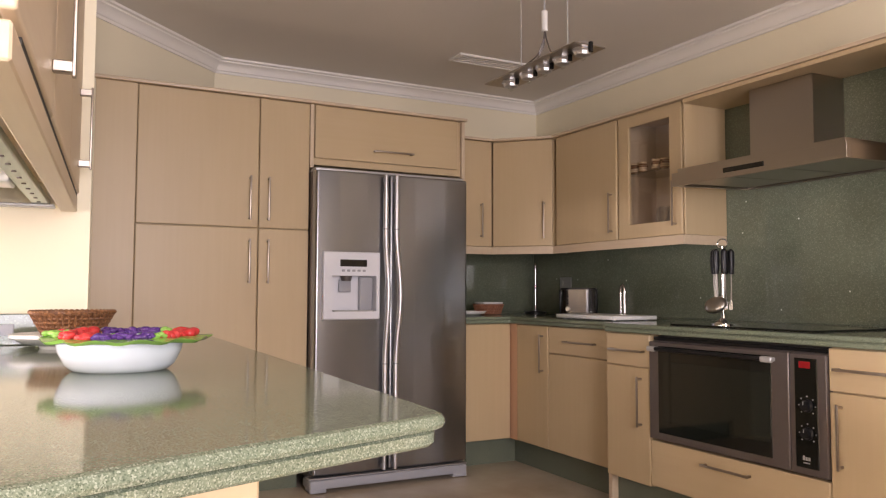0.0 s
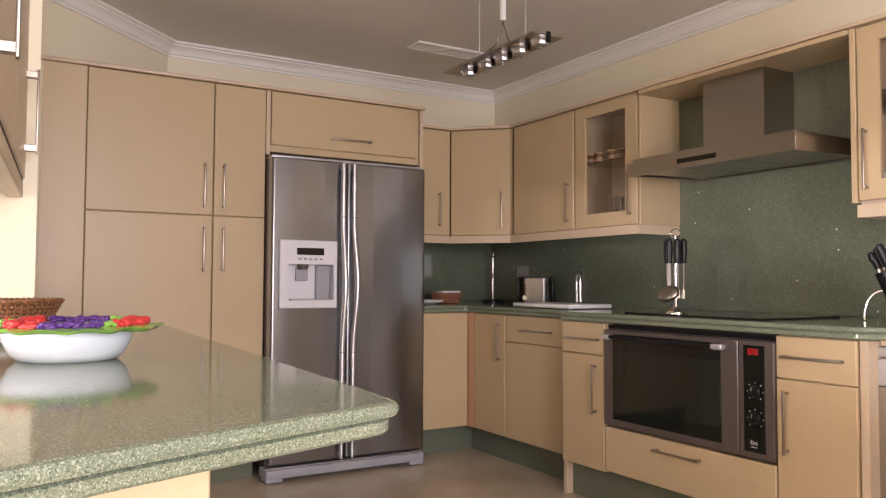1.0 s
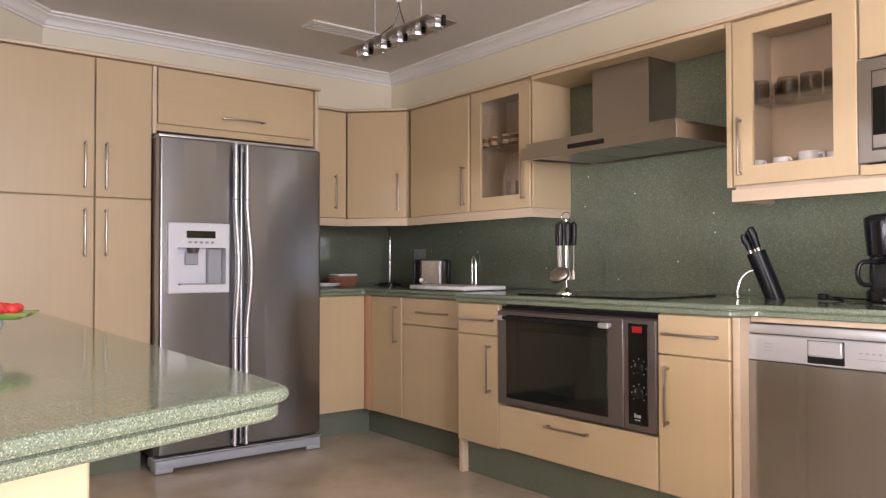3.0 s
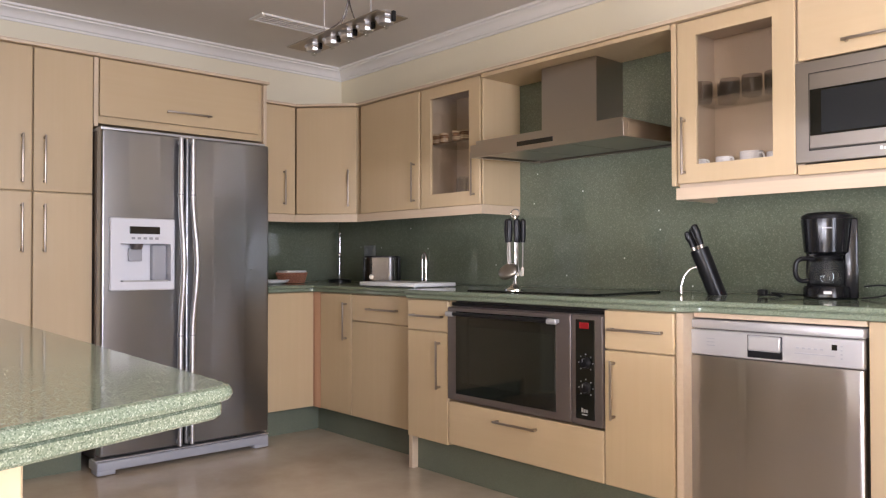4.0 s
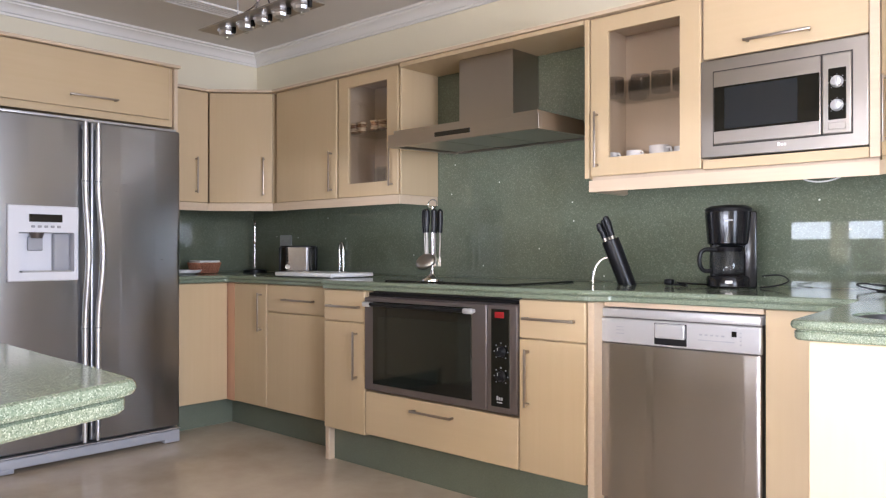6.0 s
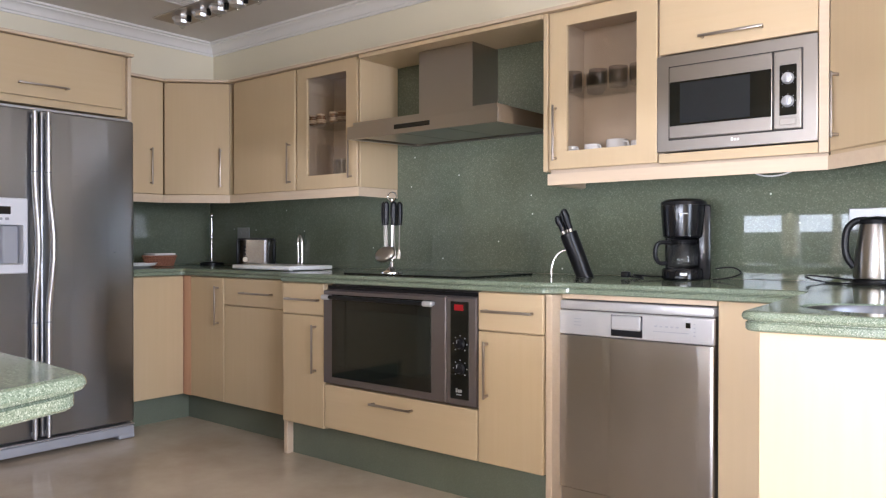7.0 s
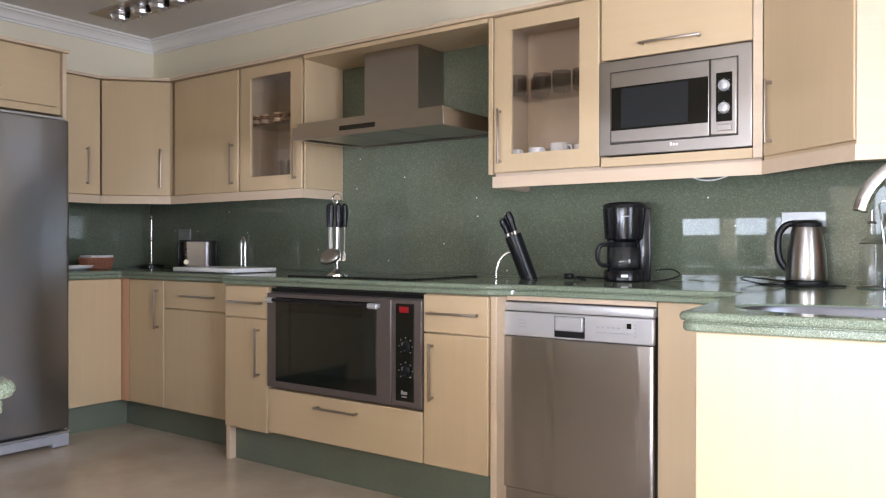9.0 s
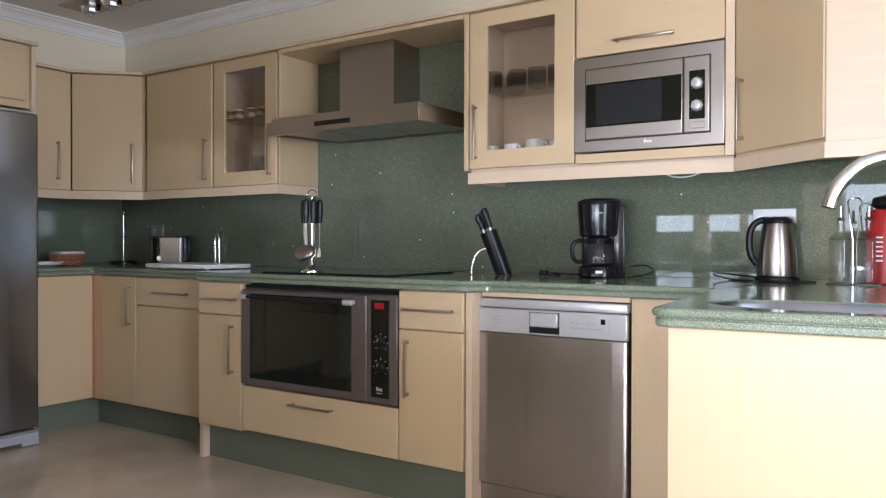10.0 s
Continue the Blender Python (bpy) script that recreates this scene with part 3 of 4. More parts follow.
part("shelf", box(B(), 0.02, 0.488, 0.05, 0.28, 1.44, 1.448), GLASS, g2, "glass shelf")
mwc = cabinet("microwave_cupboard", pose(-1.254, 2.91, 0), 0.614, 0.296, UZ0, UZ1, [("flap_door", 0.0, 0.586, 1.803, UZ1, (False, 1.85, 0.172, 0.4))], "maple wall cupboard housing a built-in microwave", wall_group, open_front=True)
part("rail", box(B(), 0.0, 0.585, 0.0, 0.02, UZ0 + 0.012, 1.415, 0.003, 2), MAPLE_H, mwc)
part("stile", box(B(), 0.5865, 0.62, 0.0, 0.02, UZ0 + 0.012, UZ1, 0.003, 2), MAPLE_PALE, mwc)
diag2 = math.hypot(0.33, 0.31)
cab = thing("corner_cupboard", pose(-0.634, 2.911, 0, 0, 0, -43.2), "maple corner wall cupboard with angled door above the kettle", "cabinet", wall_group)
part("body", prism(B(), [(0.0, 0.006), (diag2, 0.0225), (diag2 + 0.1, 0.2), (diag2 / 2, 0.6), (-0.1, 0.2)], UZ0, UZ1), MAPLE, cab)
front("door", cab, 0.0, diag2, UZ0 + 0.012, UZ1, (True, 0.05, 1.425, 1.64))
cab = thing("wall_cupboard", pose(-0.3, 2.6, 0), "maple end cupboard with side panel paled for window light", "cabinet", wall_group)
part("side", box(B(), 0, 0.36, 0, 0.02, UZ0, UZ1, 0.002, 1), MAPLE_PALE, cab)
part("body", box(B(), 0.02, 0.36, 0.021, 0.63, UZ0 + 0.01, UZ1), MAPLE, cab)

# light rails under the wall cupboards and the bridging board over the hood
RAIL = [(0.0, 1.315), (0.0, UZ0 - 0.001), (0.02, UZ0 - 0.001), (0.02, 1.32)]


def rail(name, path, label):
    bm = sweep(B(), path, RAIL, -1)
    return tagged(link(name, bm, MAPLE_PALE), label, "trim board")


rail("light_rail", [(-4.375, 2.25), (-4.375, 2.61), (-4.085, 2.9), (-2.935, 2.9), (-2.935, SPLASH_Y - 0.002)], "maple light rail under the wall cupboards")
rail("light_rail", [(-1.76, SPLASH_Y - 0.002), (-1.76, 2.9), (-0.635, 2.9), (-0.3, 2.585), (0.05, 2.585)], "maple light rail under the glazed and microwave cupboards")
top = thing("cornice_board", pose(0, 0, 0), "thin maple cornice board along the wall cupboards", "cornice")
bm = prism(B(), [(-4.4, 2.25), (-4.355, 2.25), (-4.355, 2.605), (-4.075, 2.885), (-0.62, 2.885), (-0.62, SPLASH_Y - 0.002), (-4.7, SPLASH_Y - 0.002), (-4.7, 2.25)][1:], UZ1 + 0.001, UZ1 + 0.017)
part("board", bm, MAPLE_PALE, top)
br = thing("bridge_board", pose(0, 0, 0), "maple board bridging the cupboards above the hood", "panel")
part("board", box(B(), -2.93, -1.787, 2.895, SPLASH_Y - 0.002, UZ1 - 0.022, UZ1 - 0.001, 0.002, 1), MAPLE, br)

# ---- cooker hood ----
hd = thing("cooker_hood", pose(-2.3315, 2.68, 0.024), "stainless steel chimney cooker hood", "cooker hood")
hw, y1 = 0.46, SPLASH_Y - 0.001 - 2.68
bm = box(B(), -hw, hw, 0.0, 0.03, 1.555, 1.618, 0.0006, 1)
box(bm, -hw, hw, y1 - 0.03, y1, 1.555, 1.618)
for sx in (-1, 1):
    box(bm, *sorted((sx * (hw - 0.03), sx * hw)), 0.0302, y1 - 0.0302, 1.555, 1.618)
box(bm, -hw + 0.031, hw - 0.031, 0.031, y1 - 0.031, 1.612, 1.617)
for v in bm.verts:
    if v.co.z < 1.57:  # the underside rises towards the wall
        v.co.z += 0.016 * v.co.y / y1
canopy = part("canopy", bm, HOOD_STEEL, hd)
for k in range(3):
    x = -0.4 + k * 0.27
    bm = box(B(), x, x + 0.26, 0.05, y1 - 0.06, 1.562, 1.572, 0.003, 1)
    for v in bm.verts:
        v.co.z += 0.014 * v.co.y / y1
    part("grease_filter", bm, STEEL_H, hd, "dull steel grease filter")
part("top_plate", prism(B(), [(-hw + 0.02, 0.02), (hw - 0.02, 0.02), (hw - 0.02, y1), (-hw + 0.02, y1)], 1.6185, 1.64), HOOD_STEEL, hd)
part("chimney", box(B(), -0.2555, 0.0915, 0.31, y1, 1.64, UZ1 - 0.048, 0.004, 2), HOOD_STEEL, hd)
part("control_strip", box(B(), -0.14, 0.08, -0.004, 0.004, 1.578, 1.6, 0.002, 1), BLACK_GLASS, hd, "black touch control strip")

# ---- base units ----
ZB, ZT, DR = 0.165, TOP - 0.045, 0.715
base_group = "maple base units"
cabinet("base_unit", pose(-4.06, 2.236, 0, 0, 0, 90), 0.322, 0.66, ZB, ZT, [("door", 0.0, 0.322, ZB, ZT, None)], "maple base unit beside the fridge", base_group)
post = thing("corner_post", pose(-4.06, 2.56, 0), "reddish corner post between base units", "post")
part("post", prism(B(), [(0, 0.002), (0.066, 0.002), (0.066, 0.045), (-0.04, 0.045), (-0.04, 0.002)], ZB, ZT), CHERRY, post)
cabinet("base_unit", pose(-3.992, 2.56, 0), 0.327, 0.66, ZB, ZT, [("door", 0.0, 0.327, ZB, ZT, (True, 0.278, 0.605, 0.815))], "narrow maple corner base unit", base_group)
cabinet("base_unit", pose(-3.663, 2.56, 0), 0.56, 0.66, ZB, ZT, [("drawer_front", 0, 0.54, DR, ZT, (False, 0.79, 0.178, 0.435)), ("door", 0, 0.54, ZB, DR, None)], "maple base unit with drawer and door", base_group)
cabinet("base_unit", pose(-3.014, 2.45, 0), 0.304, 0.76, 0.18, ZT, [("drawer_front", 0, 0.304, DR, ZT, (False, 0.79, 0.05, 0.275)), ("door", 0, 0.304, 0.18, DR, (True, 0.248, 0.448, 0.668))], "narrow maple base unit beside the oven", base_group)
cabinet("oven_housing", pose(-2.708, 2.45, 0), 0.9, 0.75, 0.19, 0.395, [("drawer_front", 0, 0.9, 0.19, 0.398, (False, 0.347, 0.325, 0.56))], "maple drawer unit under the oven", base_group)
cabinet("base_unit", pose(-1.806, 2.45, 0), 0.305, 0.75, 0.19, ZT, [("drawer_front", 0, 0.305, DR, ZT, (False, 0.795, 0.04, 0.262)), ("door", 0, 0.305, 0.19, DR, (True, 0.048, 0.455, 0.67))], "narrow maple base unit with drawer and door", base_group)
for x, z0 in ((-1.5, 0.0),):
    sp = thing("side_panel", pose(x, 2.46, 0), "pale maple panel between base unit and dishwasher", "panel")
    part("board", box(B(), 0.002, 0.03, 0.0, 0.7, 0.0, ZT, 0.002, 1), MAPLE_PALE, sp)
sp = thing("unit_leg", pose(-3.078, 2.5, 0), "square pale leg under the base unit's corner", "leg")
part("leg", box(B(), 0.012, 0.042, 0.0, 0.04, 0.0, ZT, 0.003, 1), MAPLE_PALE, sp)
kick = thing("plinth_board", pose(0, 0, 0), "green granite plinth under the base units", "plinth")
part("board", sweep(B(), [(-4.17, 2.25), (-4.17, 2.66), (-3.05, 2.66), (-3.05, 2.54), (-1.48, 2.54)], [(0, 0.0), (0, 0.164), (0.02, 0.164), (0.02, 0.0)], -1), PLINTH, kick)

# ---- oven ----
OVEN_WIN = material("oven_window", (0.011, 0.014, 0.011), 0.05)[0]
DISPLAY = material("red_display", (0.3, 0.012, 0.015), 0.2)[0]
ov = thing("oven", pose(-2.706, 2.462, 0), "wide built-in taupe oven with dark glass door", "oven")
OW, O0, O1 = 0.9, 0.403, 0.857
part("cavity_box", box(B(), 0.01, OW - 0.01, 0.03, 0.6, O0 + 0.005, O1 + 0.01), DARK, ov)
part("frame", box(B(), 0.0, OW, 0.006, 0.03, O0, O1 - 0.012, 0.003, 2), OVEN_FRAME, ov)
part("vent_strip", box(B(), 0.0, OW, 0.01, 0.028, O1 - 0.011, O1 + 0.004, 0.002, 1), BLACK, ov)
door = part("door", box(B(), 0.004, 0.744, -0.022, 0.005, O0 + 0.004, O1 - 0.016, 0.005, 3), OVEN_FRAME, ov)
part("glass", box(B(), 0.064, 0.668, -0.0245, -0.02, O0 + 0.035, O1 - 0.034, 0.002, 1), BLACK_GLASS, door, "dark oven door glass")
part("inner_window", box(B(), 0.1, 0.664, -0.0255, -0.0243, O0 + 0.09, O1 - 0.1, 0.001, 1), OVEN_WIN, door, "grey oven window")
part("handle", cyl(B(), (0.03, -0.052, O1 - 0.045), (0.69, -0.052, O1 - 0.045), 0.009, n=14), BLACK, door, "dark bar handle")
for x in (0.026, 0.644):
    bm = box(B(), x, x + 0.054, -0.062, -0.042, O1 - 0.058, O1 - 0.034, 0.008, 3)
    box(bm, x + 0.012, x + 0.042, -0.046, -0.02, O1 - 0.054, O1 - 0.038, 0.003, 2)
    part("handle_bracket", bm, SILVER, door, "silver handle bracket")
panel = part("control_panel", box(B(), 0.748, OW, -0.022, 0.005, O0 + 0.004, O1 - 0.016, 0.004, 2), OVEN_FRAME, ov)
part("control_strip", box(B(), 0.77, 0.864, -0.0245, -0.02, O0 + 0.028, O1 - 0.032, 0.002, 1), BLACK_GLASS, panel, "black glass control strip")
part("display", box(B(), 0.79, 0.838, -0.0265, -0.0244, O1 - 0.068, O1 - 0.043, 0.001, 1), DISPLAY, panel, "lit red display")
for z in (0.655, 0.556):
    knob = part("knob", lathe(B(), [(0.024, 0.0), (0.024, 0.004), (0.019, 0.008), (0.016, 0.022), (0.004, 0.024)], n=24), BLACK, panel, "black control knob")
    knob.matrix_local = Matrix.Translation((0.822, -0.0243, z)) @ Matrix.Rotation(radians(90), 4, "X")
    part("pointer", box(B(), -0.0012, 0.0012, 0.004, 0.016, 0.0222, 0.0245), SILVER, knob)
    for a in range(-1, 6):
        c, s_ = math.cos(a * math.pi / 4), math.sin(a * math.pi / 4)
        part("mark", box(B(), 0.822 + 0.034 * c - 0.0022, 0.822 + 0.034 * c + 0.0022, -0.026, -0.0244, z + 0.034 * s_ - 0.0022, z + 0.034 * s_ + 0.0022), SILVER, panel)
for k in range(3):
    part("logo_bar", box(B(), 0.8 + k * 0.011, 0.808 + k * 0.011, -0.026, -0.0244, O0 + 0.056, O0 + 0.072 - 0.004 * (k > 0)), SILVER, panel)
part("logo_bar", box(B(), 0.802, 0.828, -0.026, -0.0244, O0 + 0.045, O0 + 0.049), SILVER, panel)

# ---- dishwasher ----
dw = thing("dishwasher", pose(-1.48, 2.52, 0), "free-standing stainless steel dishwasher under the worktop", "dishwasher")
part("body", box(B(), 0.004, 0.586, 0.02, 0.58, 0.05, 0.845), OVEN_FRAME, dw)
part("top_strip", box(B(), 0.0, 0.588, 0.0, 0.3, 0.815, 0.848, 0.006, 2), SILVER, dw)
pn = part("control_panel", box(B(), 0.0, 0.59, -0.004, 0.02, 0.722, 0.812, 0.005, 2), SILVER, dw, "silver control panel")
part("handle_recess", box(B(), 0.219, 0.341, -0.006, 0.0, 0.728, 0.806, 0.004, 2), BLACK, pn, "black plate coloured as the shade of the grip recess")
part("grip", box(B(), 0.224, 0.336, -0.012, -0.004, 0.752, 0.804, 0.006, 3), SILVER, pn)
part("display", box(B(), 0.496, 0.512, -0.0065, -0.003, 0.775, 0.793), BLACK_GLASS, pn)
for k in range(5):
    part("button", box(B(), 0.385 + k * 0.019, 0.394 + k * 0.019, -0.0065, -0.003, 0.772, 0.777), GREY, pn)
for k in range(3):
    part("mark", box(B(), 0.07, 0.1, -0.0052, -0.0035, 0.757 + k * 0.012, 0.7595 + k * 0.012), GREY, pn)
for k in range(4):
    part("lamp_dot", box(B(), 0.522, 0.528, -0.0055, -0.0035, 0.748 + k * 0.013, 0.752 + k * 0.013), GREY, pn)
part("slot", box(B(), 0.38, 0.505, -0.0055, -0.003, 0.755, 0.758), GREY, pn)
part("door", shaped(box(B(), 0.002, 0.588, -0.004, 0.02, 0.15, 0.72, 0.004, 2), 0.002, 0.588, 40, lambda u: 0.0016 * (1 - (2 * u - 1) ** 2) + 0.0007 * math.sin(15 * u + 1) + 0.0002 * math.sin(37 * u)), STEEL_V, dw, "brushed stainless steel door")
part("kick_panel", box(B(), 0.004, 0.586, 0.01, 0.03, 0.03, 0.146, 0.003, 1), STEEL_V, dw)
for x in (0.06, 0.53):
    part("foot", cyl(B(), (x, 0.06, 0.0), (x, 0.06, 0.05), 0.02, n=14), BLACK, dw)
sp = thing("filler_panel", pose(-0.872, 2.54, 0), "maple filler panel beside the dishwasher", "panel")
part("board", box(B(), -0.012, 0.39, 0.0, 0.02, 0.1, TOP - 0.046, 0.002, 1), MAPLE, sp)

fb = thing("fascia_board", pose(0, 0, 0), "pale maple strip under the worktop above the dishwasher", "trim board")
part("board", box(B(), -1.468, -0.885, 2.528, 2.548, 0.853, TOP - 0.0435, 0.002, 1), MAPLE_PALE, fb)

# ---- sink arm base ----
sb = thing("sink_cabinet", pose(-0.498, 1.688, 0, 0, 0, 4.6), "maple veneered back of the counter cabinet holding the sink", "cabinet")
part("end_panel", box(B(), 0, 1.6, 0, 0.02, 0.0, TOP - 0.043, 0.002, 1), MAPLE, sb)
part("side", box(B(), 0, 0.02, 0.021, 0.9, 0.0, TOP - 0.043), MAPLE, sb)

# ---- microwave ----
MW_WIN = material("microwave_window_reflection", (0.018, 0.021, 0.023), 0.06)[0]
mw = thing("microwave", pose(-1.261, 2.92, 0), "built-in stainless steel microwave oven", "microwave")
M0, M1, MW = 1.42, 1.799, 0.592
part("body", box(B(), 0.03, MW - 0.03, 0.02, 0.28, M0 + 0.02, M1 - 0.02), OVEN_FRAME, mw)
trim = part("trim_frame", box(B(), 0, MW, -0.012, 0.008, M0, M1, 0.004, 2), STEEL_H, mw, "brushed steel trim frame")
part("gap_shade", box(B(), 0.05, 0.544, -0.0135, -0.0118, 1.464, 1.754), DARK, mw)
door = part("door", box(B(), 0.055, 0.442, -0.022, -0.011, 1.469, 1.749, 0.004, 2), STEEL_H, mw)
part("glass", box(B(), 0.058, 0.439, -0.0245, -0.021, 1.518, 1.69, 0.002, 1), BLACK_GLASS, door, "dark microwave window")
part("inner_window", box(B(), 0.1, 0.365, -0.0252, -0.0243, 1.526, 1.682), MW_WIN, door, "grey inner window tinted as a daylight reflection")
panel = part("control_panel", box(B(), 0.446, 0.54, -0.022, -0.011, 1.469, 1.749, 0.004, 2), STEEL_H, mw)
part("control_strip", box(B(), 0.467, 0.525, -0.0245, -0.021, 1.517, 1.697, 0.002, 1), BLACK_GLASS, panel)
for z in (1.648, 1.566):
    dial = part("knob", lathe(B(), [(0.021, 0.0), (0.021, 0.005), (0.018, 0.009), (0.017, 0.018), (0.005, 0.02)], n=28), SILVER, panel, "silver dial")
    dial.matrix_local = Matrix.Translation((0.496, -0.0243, z)) @ Matrix.Rotation(radians(90), 4, "X")
    part("grip", box(B(), -0.004, 0.004, -0.017, 0.017, 0.019, 0.027, 0.002, 1), SILVER, dial)
    for a in range(-1, 6):
        c, s_ = math.cos(a * math.pi / 4), math.sin(a * math.pi / 4)
        part("mark", box(B(), 0.496 + 0.026 * c - 0.001, 0.496 + 0.026 * c + 0.001, -0.0256, -0.0244, z + 0.026 * s_ - 0.001, z + 0.026 * s_ + 0.001), SILVER, panel)
part("button", box(B(), 0.467, 0.525, -0.0245, -0.021, 1.482, 1.508, 0.003, 1), STEEL_H, panel)
for k in range(3):
    part("logo_bar", box(B(), 0.292 + k * 0.011, 0.3 + k * 0.011, -0.0135, -0.0118, M0 + 0.024, M0 + 0.037 - 0.004 * (k > 0)), WHITE, trim)

# ---- hob ----
hob = thing("ceramic_hob", pose(0, 0, TOP), "black glass ceramic hob flush on the worktop", "hob")
part("plate", box(B(), -2.66, -1.92, 2.53, 3.03, 0.0, 0.007, 0.002, 1), BLACK_GLASS, hob)

# ---- hanging cupboards over the breakfast counter ----
HZ = 1.30
ZINC = material("galvanised_zinc", (0.5, 0.56, 0.5), 0.42, 0.7)[0]
hc = thing("hanging_cupboard", pose(-2.6, 0.067, 0, 0, 0, 175.9), "maple hanging cupboard over the breakfast counter with open underside", "cabinet")
HL = -1.672
part("body", box(B(), HL, 0.0, 0.0225, 0.35, UZ0 + 0.02, CEILING - 0.002, 0.002, 1), MAPLE, hc)
for k in range(3):
    x = HL + k * 0.56
    front("door", hc, x, x + 0.56, UZ0 - 0.01, UZ1, (True, x + (0.49, 0.0, 0.42)[k], 1.42, 1.65, 0.036, 0.02) if k != 1 else None, mat=MAPLE_PALE)
part("rail", box(B(), HL, -0.002, 0.004, 0.05, HZ, UZ0 - 0.02, 0.003, 1), MAPLE_PALE, hc)
part("gap_shade", box(B(), HL + 0.1, -0.002, 0.0055, 0.05, UZ0 - 0.0195, UZ0 - 0.0085), DARK, hc, "dark strip coloured as shade above the rail")
part("rail", box(B(), HL, -0.002, 0.32, 0.35, HZ, UZ0 + 0.019, 0.003, 1), MAPLE_PALE, hc)
for y in (0.075, 0.26):
    run = part("runner", box(B(), -1.5, -0.05, y, y + 0.045, HZ + 0.012, HZ + 0.03, 0.002, 1), ZINC, hc, "galvanised metal runner")
    for k in range(14):
        part("rivet", cyl(B(), (-1.45 + k * 0.1, y + 0.022, HZ + 0.009), (-1.45 + k * 0.1, y + 0.022, HZ + 0.0119), 0.005, n=8), OVEN_FRAME, run)
part("cross_bar", box(B(), -0.1, -0.05, 0.06, 0.31, HZ + 0.002, HZ + 0.011, 0.002, 1), SILVER, hc, "metal cross bar")
part("bracket", box(B(), -0.62, -0.5, 0.12, 0.25, HZ + 0.004, HZ + 0.05, 0.004, 2), WHITE, hc, "white plastic bracket")

# ---- pendant lamp and ceiling vent ----
lp = thing("pendant_lamp", pose(-2.762, 1.888, 2.05), "steel bar pendant lamp with five glass spotlights", "pendant lamp")
part("plate", box(B(), -0.349, 0.349, -0.078, 0.078, -0.003, 0.003, 0.001, 1), HOOD_STEEL, lp)
for x in (-0.045, 0.295):
    part("rod", cyl(B(), (x, -0.07, 0.0), (x, -0.07, CEILING - 2.05), 0.0022, n=8), SILVER, lp)
part("cable_sleeve", cyl(B(), (0.035, 0.0, 0.15), (0.035, 0.0, 0.24), 0.014, n=16), WHITE, lp, "pale cable sleeve")
for pts in ([(0.035, 0, 0.152), (0.03, -0.004, 0.11), (0.01, -0.02, 0.05), (-0.05, -0.04, 0.02), (-0.11, -0.04, 0.004)],
            [(0.037, 0, 0.152), (0.05, 0, 0.11), (0.09, -0.01, 0.05), (0.13, -0.02, 0.004)],
            [(0.033, 0, 0.152), (0.024, 0.004, 0.1), (0.0, -0.01, 0.04), (0.02, -0.03, 0.004)]):
    part("cable", tube(B(), curve(pts, 5), 0.0032, 8), OVEN_FRAME, lp)
part("cable", cyl(B(), (0.035, 0, 0.24), (0.035, 0, CEILING - 2.05), 0.004, n=8), SILVER, lp)
for k, x in enumerate((-0.238, -0.09, 0.034, 0.164, 0.3)):
    spot = part("spotlight", lathe(B(), [(0.018, 0.03), (0.03, 0.024), (0.041, 0.006), (0.043, -0.008), (0.036, -0.014), (0.033, -0.026), (0.016, -0.03)], (x, 0, -0.004), 9), HANDLE, lp, "faceted halogen reflector")
    spot.data.shade_flat()
    part("bulb", lathe(B(), [(0.012, -0.034), (0.013, -0.038), (0.011, -0.046), (0.003, -0.05)], (x, 0, 0.0), 14), GLASS, spot, "clear halogen bulb")
    part("clip", box(B(), x + 0.046, x + 0.06, -0.008, 0.008, -0.03, 0.012, 0.002, 1), BLACK, spot)
vt = thing("ceiling_vent", pose(-4.02, 2.395, CEILING), "white slatted ceiling air vent", "air vent")
bm = B()
for a in ((-0.075, 0.075, -0.26, -0.24), (-0.075, 0.075, 0.24, 0.26), (-0.075, -0.057, -0.24, 0.24), (0.057, 0.075, -0.24, 0.24)):
    box(bm, *a, -0.014, -0.001, 0.003, 1)
part("frame", bm, GESSO, vt)
for k in range(3):
    part("slat", box(B(), -0.036 + k * 0.03, -0.024 + k * 0.03, -0.24, 0.24, -0.012, -0.001), GESSO, vt)
part("backing", box(B(), -0.056, 0.056, -0.239, 0.239, -0.003, -0.0005), OVEN_FRAME, vt, "dark plate coloured as the shaded duct")

# ---- on the breakfast counter ----
PORCELAIN = material("white_porcelain", (0.83, 0.82, 0.8), 0.15)[0]
LEAF = material("glazed_green_rim", (0.24, 0.48, 0.09), 0.2)[0]
GRAPE = material("glazed_purple_grapes", (0.09, 0.03, 0.2), 0.15)[0]
POPPY = material("glazed_red_fruit", (0.6, 0.04, 0.04), 0.18)[0]


def wicker_material(name, a, b):
    m, nt, bs = material(name, a, 0.55)
    n = noise_tex(nt, coords(nt, (1, 1, 1)), 120, 3)
    nt.links.new(ramp(nt, n, [(0.35, b), (0.65, a)]), bs.inputs["Base Color"])
    return m


WICKER = wicker_material("brown_wicker", (0.3, 0.13, 0.05), (0.14, 0.055, 0.02))
WICKER_RED = wicker_material("reddish_wicker", (0.4, 0.17, 0.09), (0.22, 0.09, 0.05))

bowl = thing("fruit_bowl", pose(-1.69, 0.122, ISLAND), "white ceramic bowl with moulded green rim and painted fruit", "bowl")
part("bowl", lathe(B(), [(0.08, 0.0), (0.092, 0.003), (0.104, 0.014), (0.116, 0.04), (0.121, 0.066), (0.118, 0.066), (0.11, 0.04), (0.095, 0.016), (0.04, 0.01)], n=56), CERAMIC, bowl)
bm = B()
n = 72
rings = []
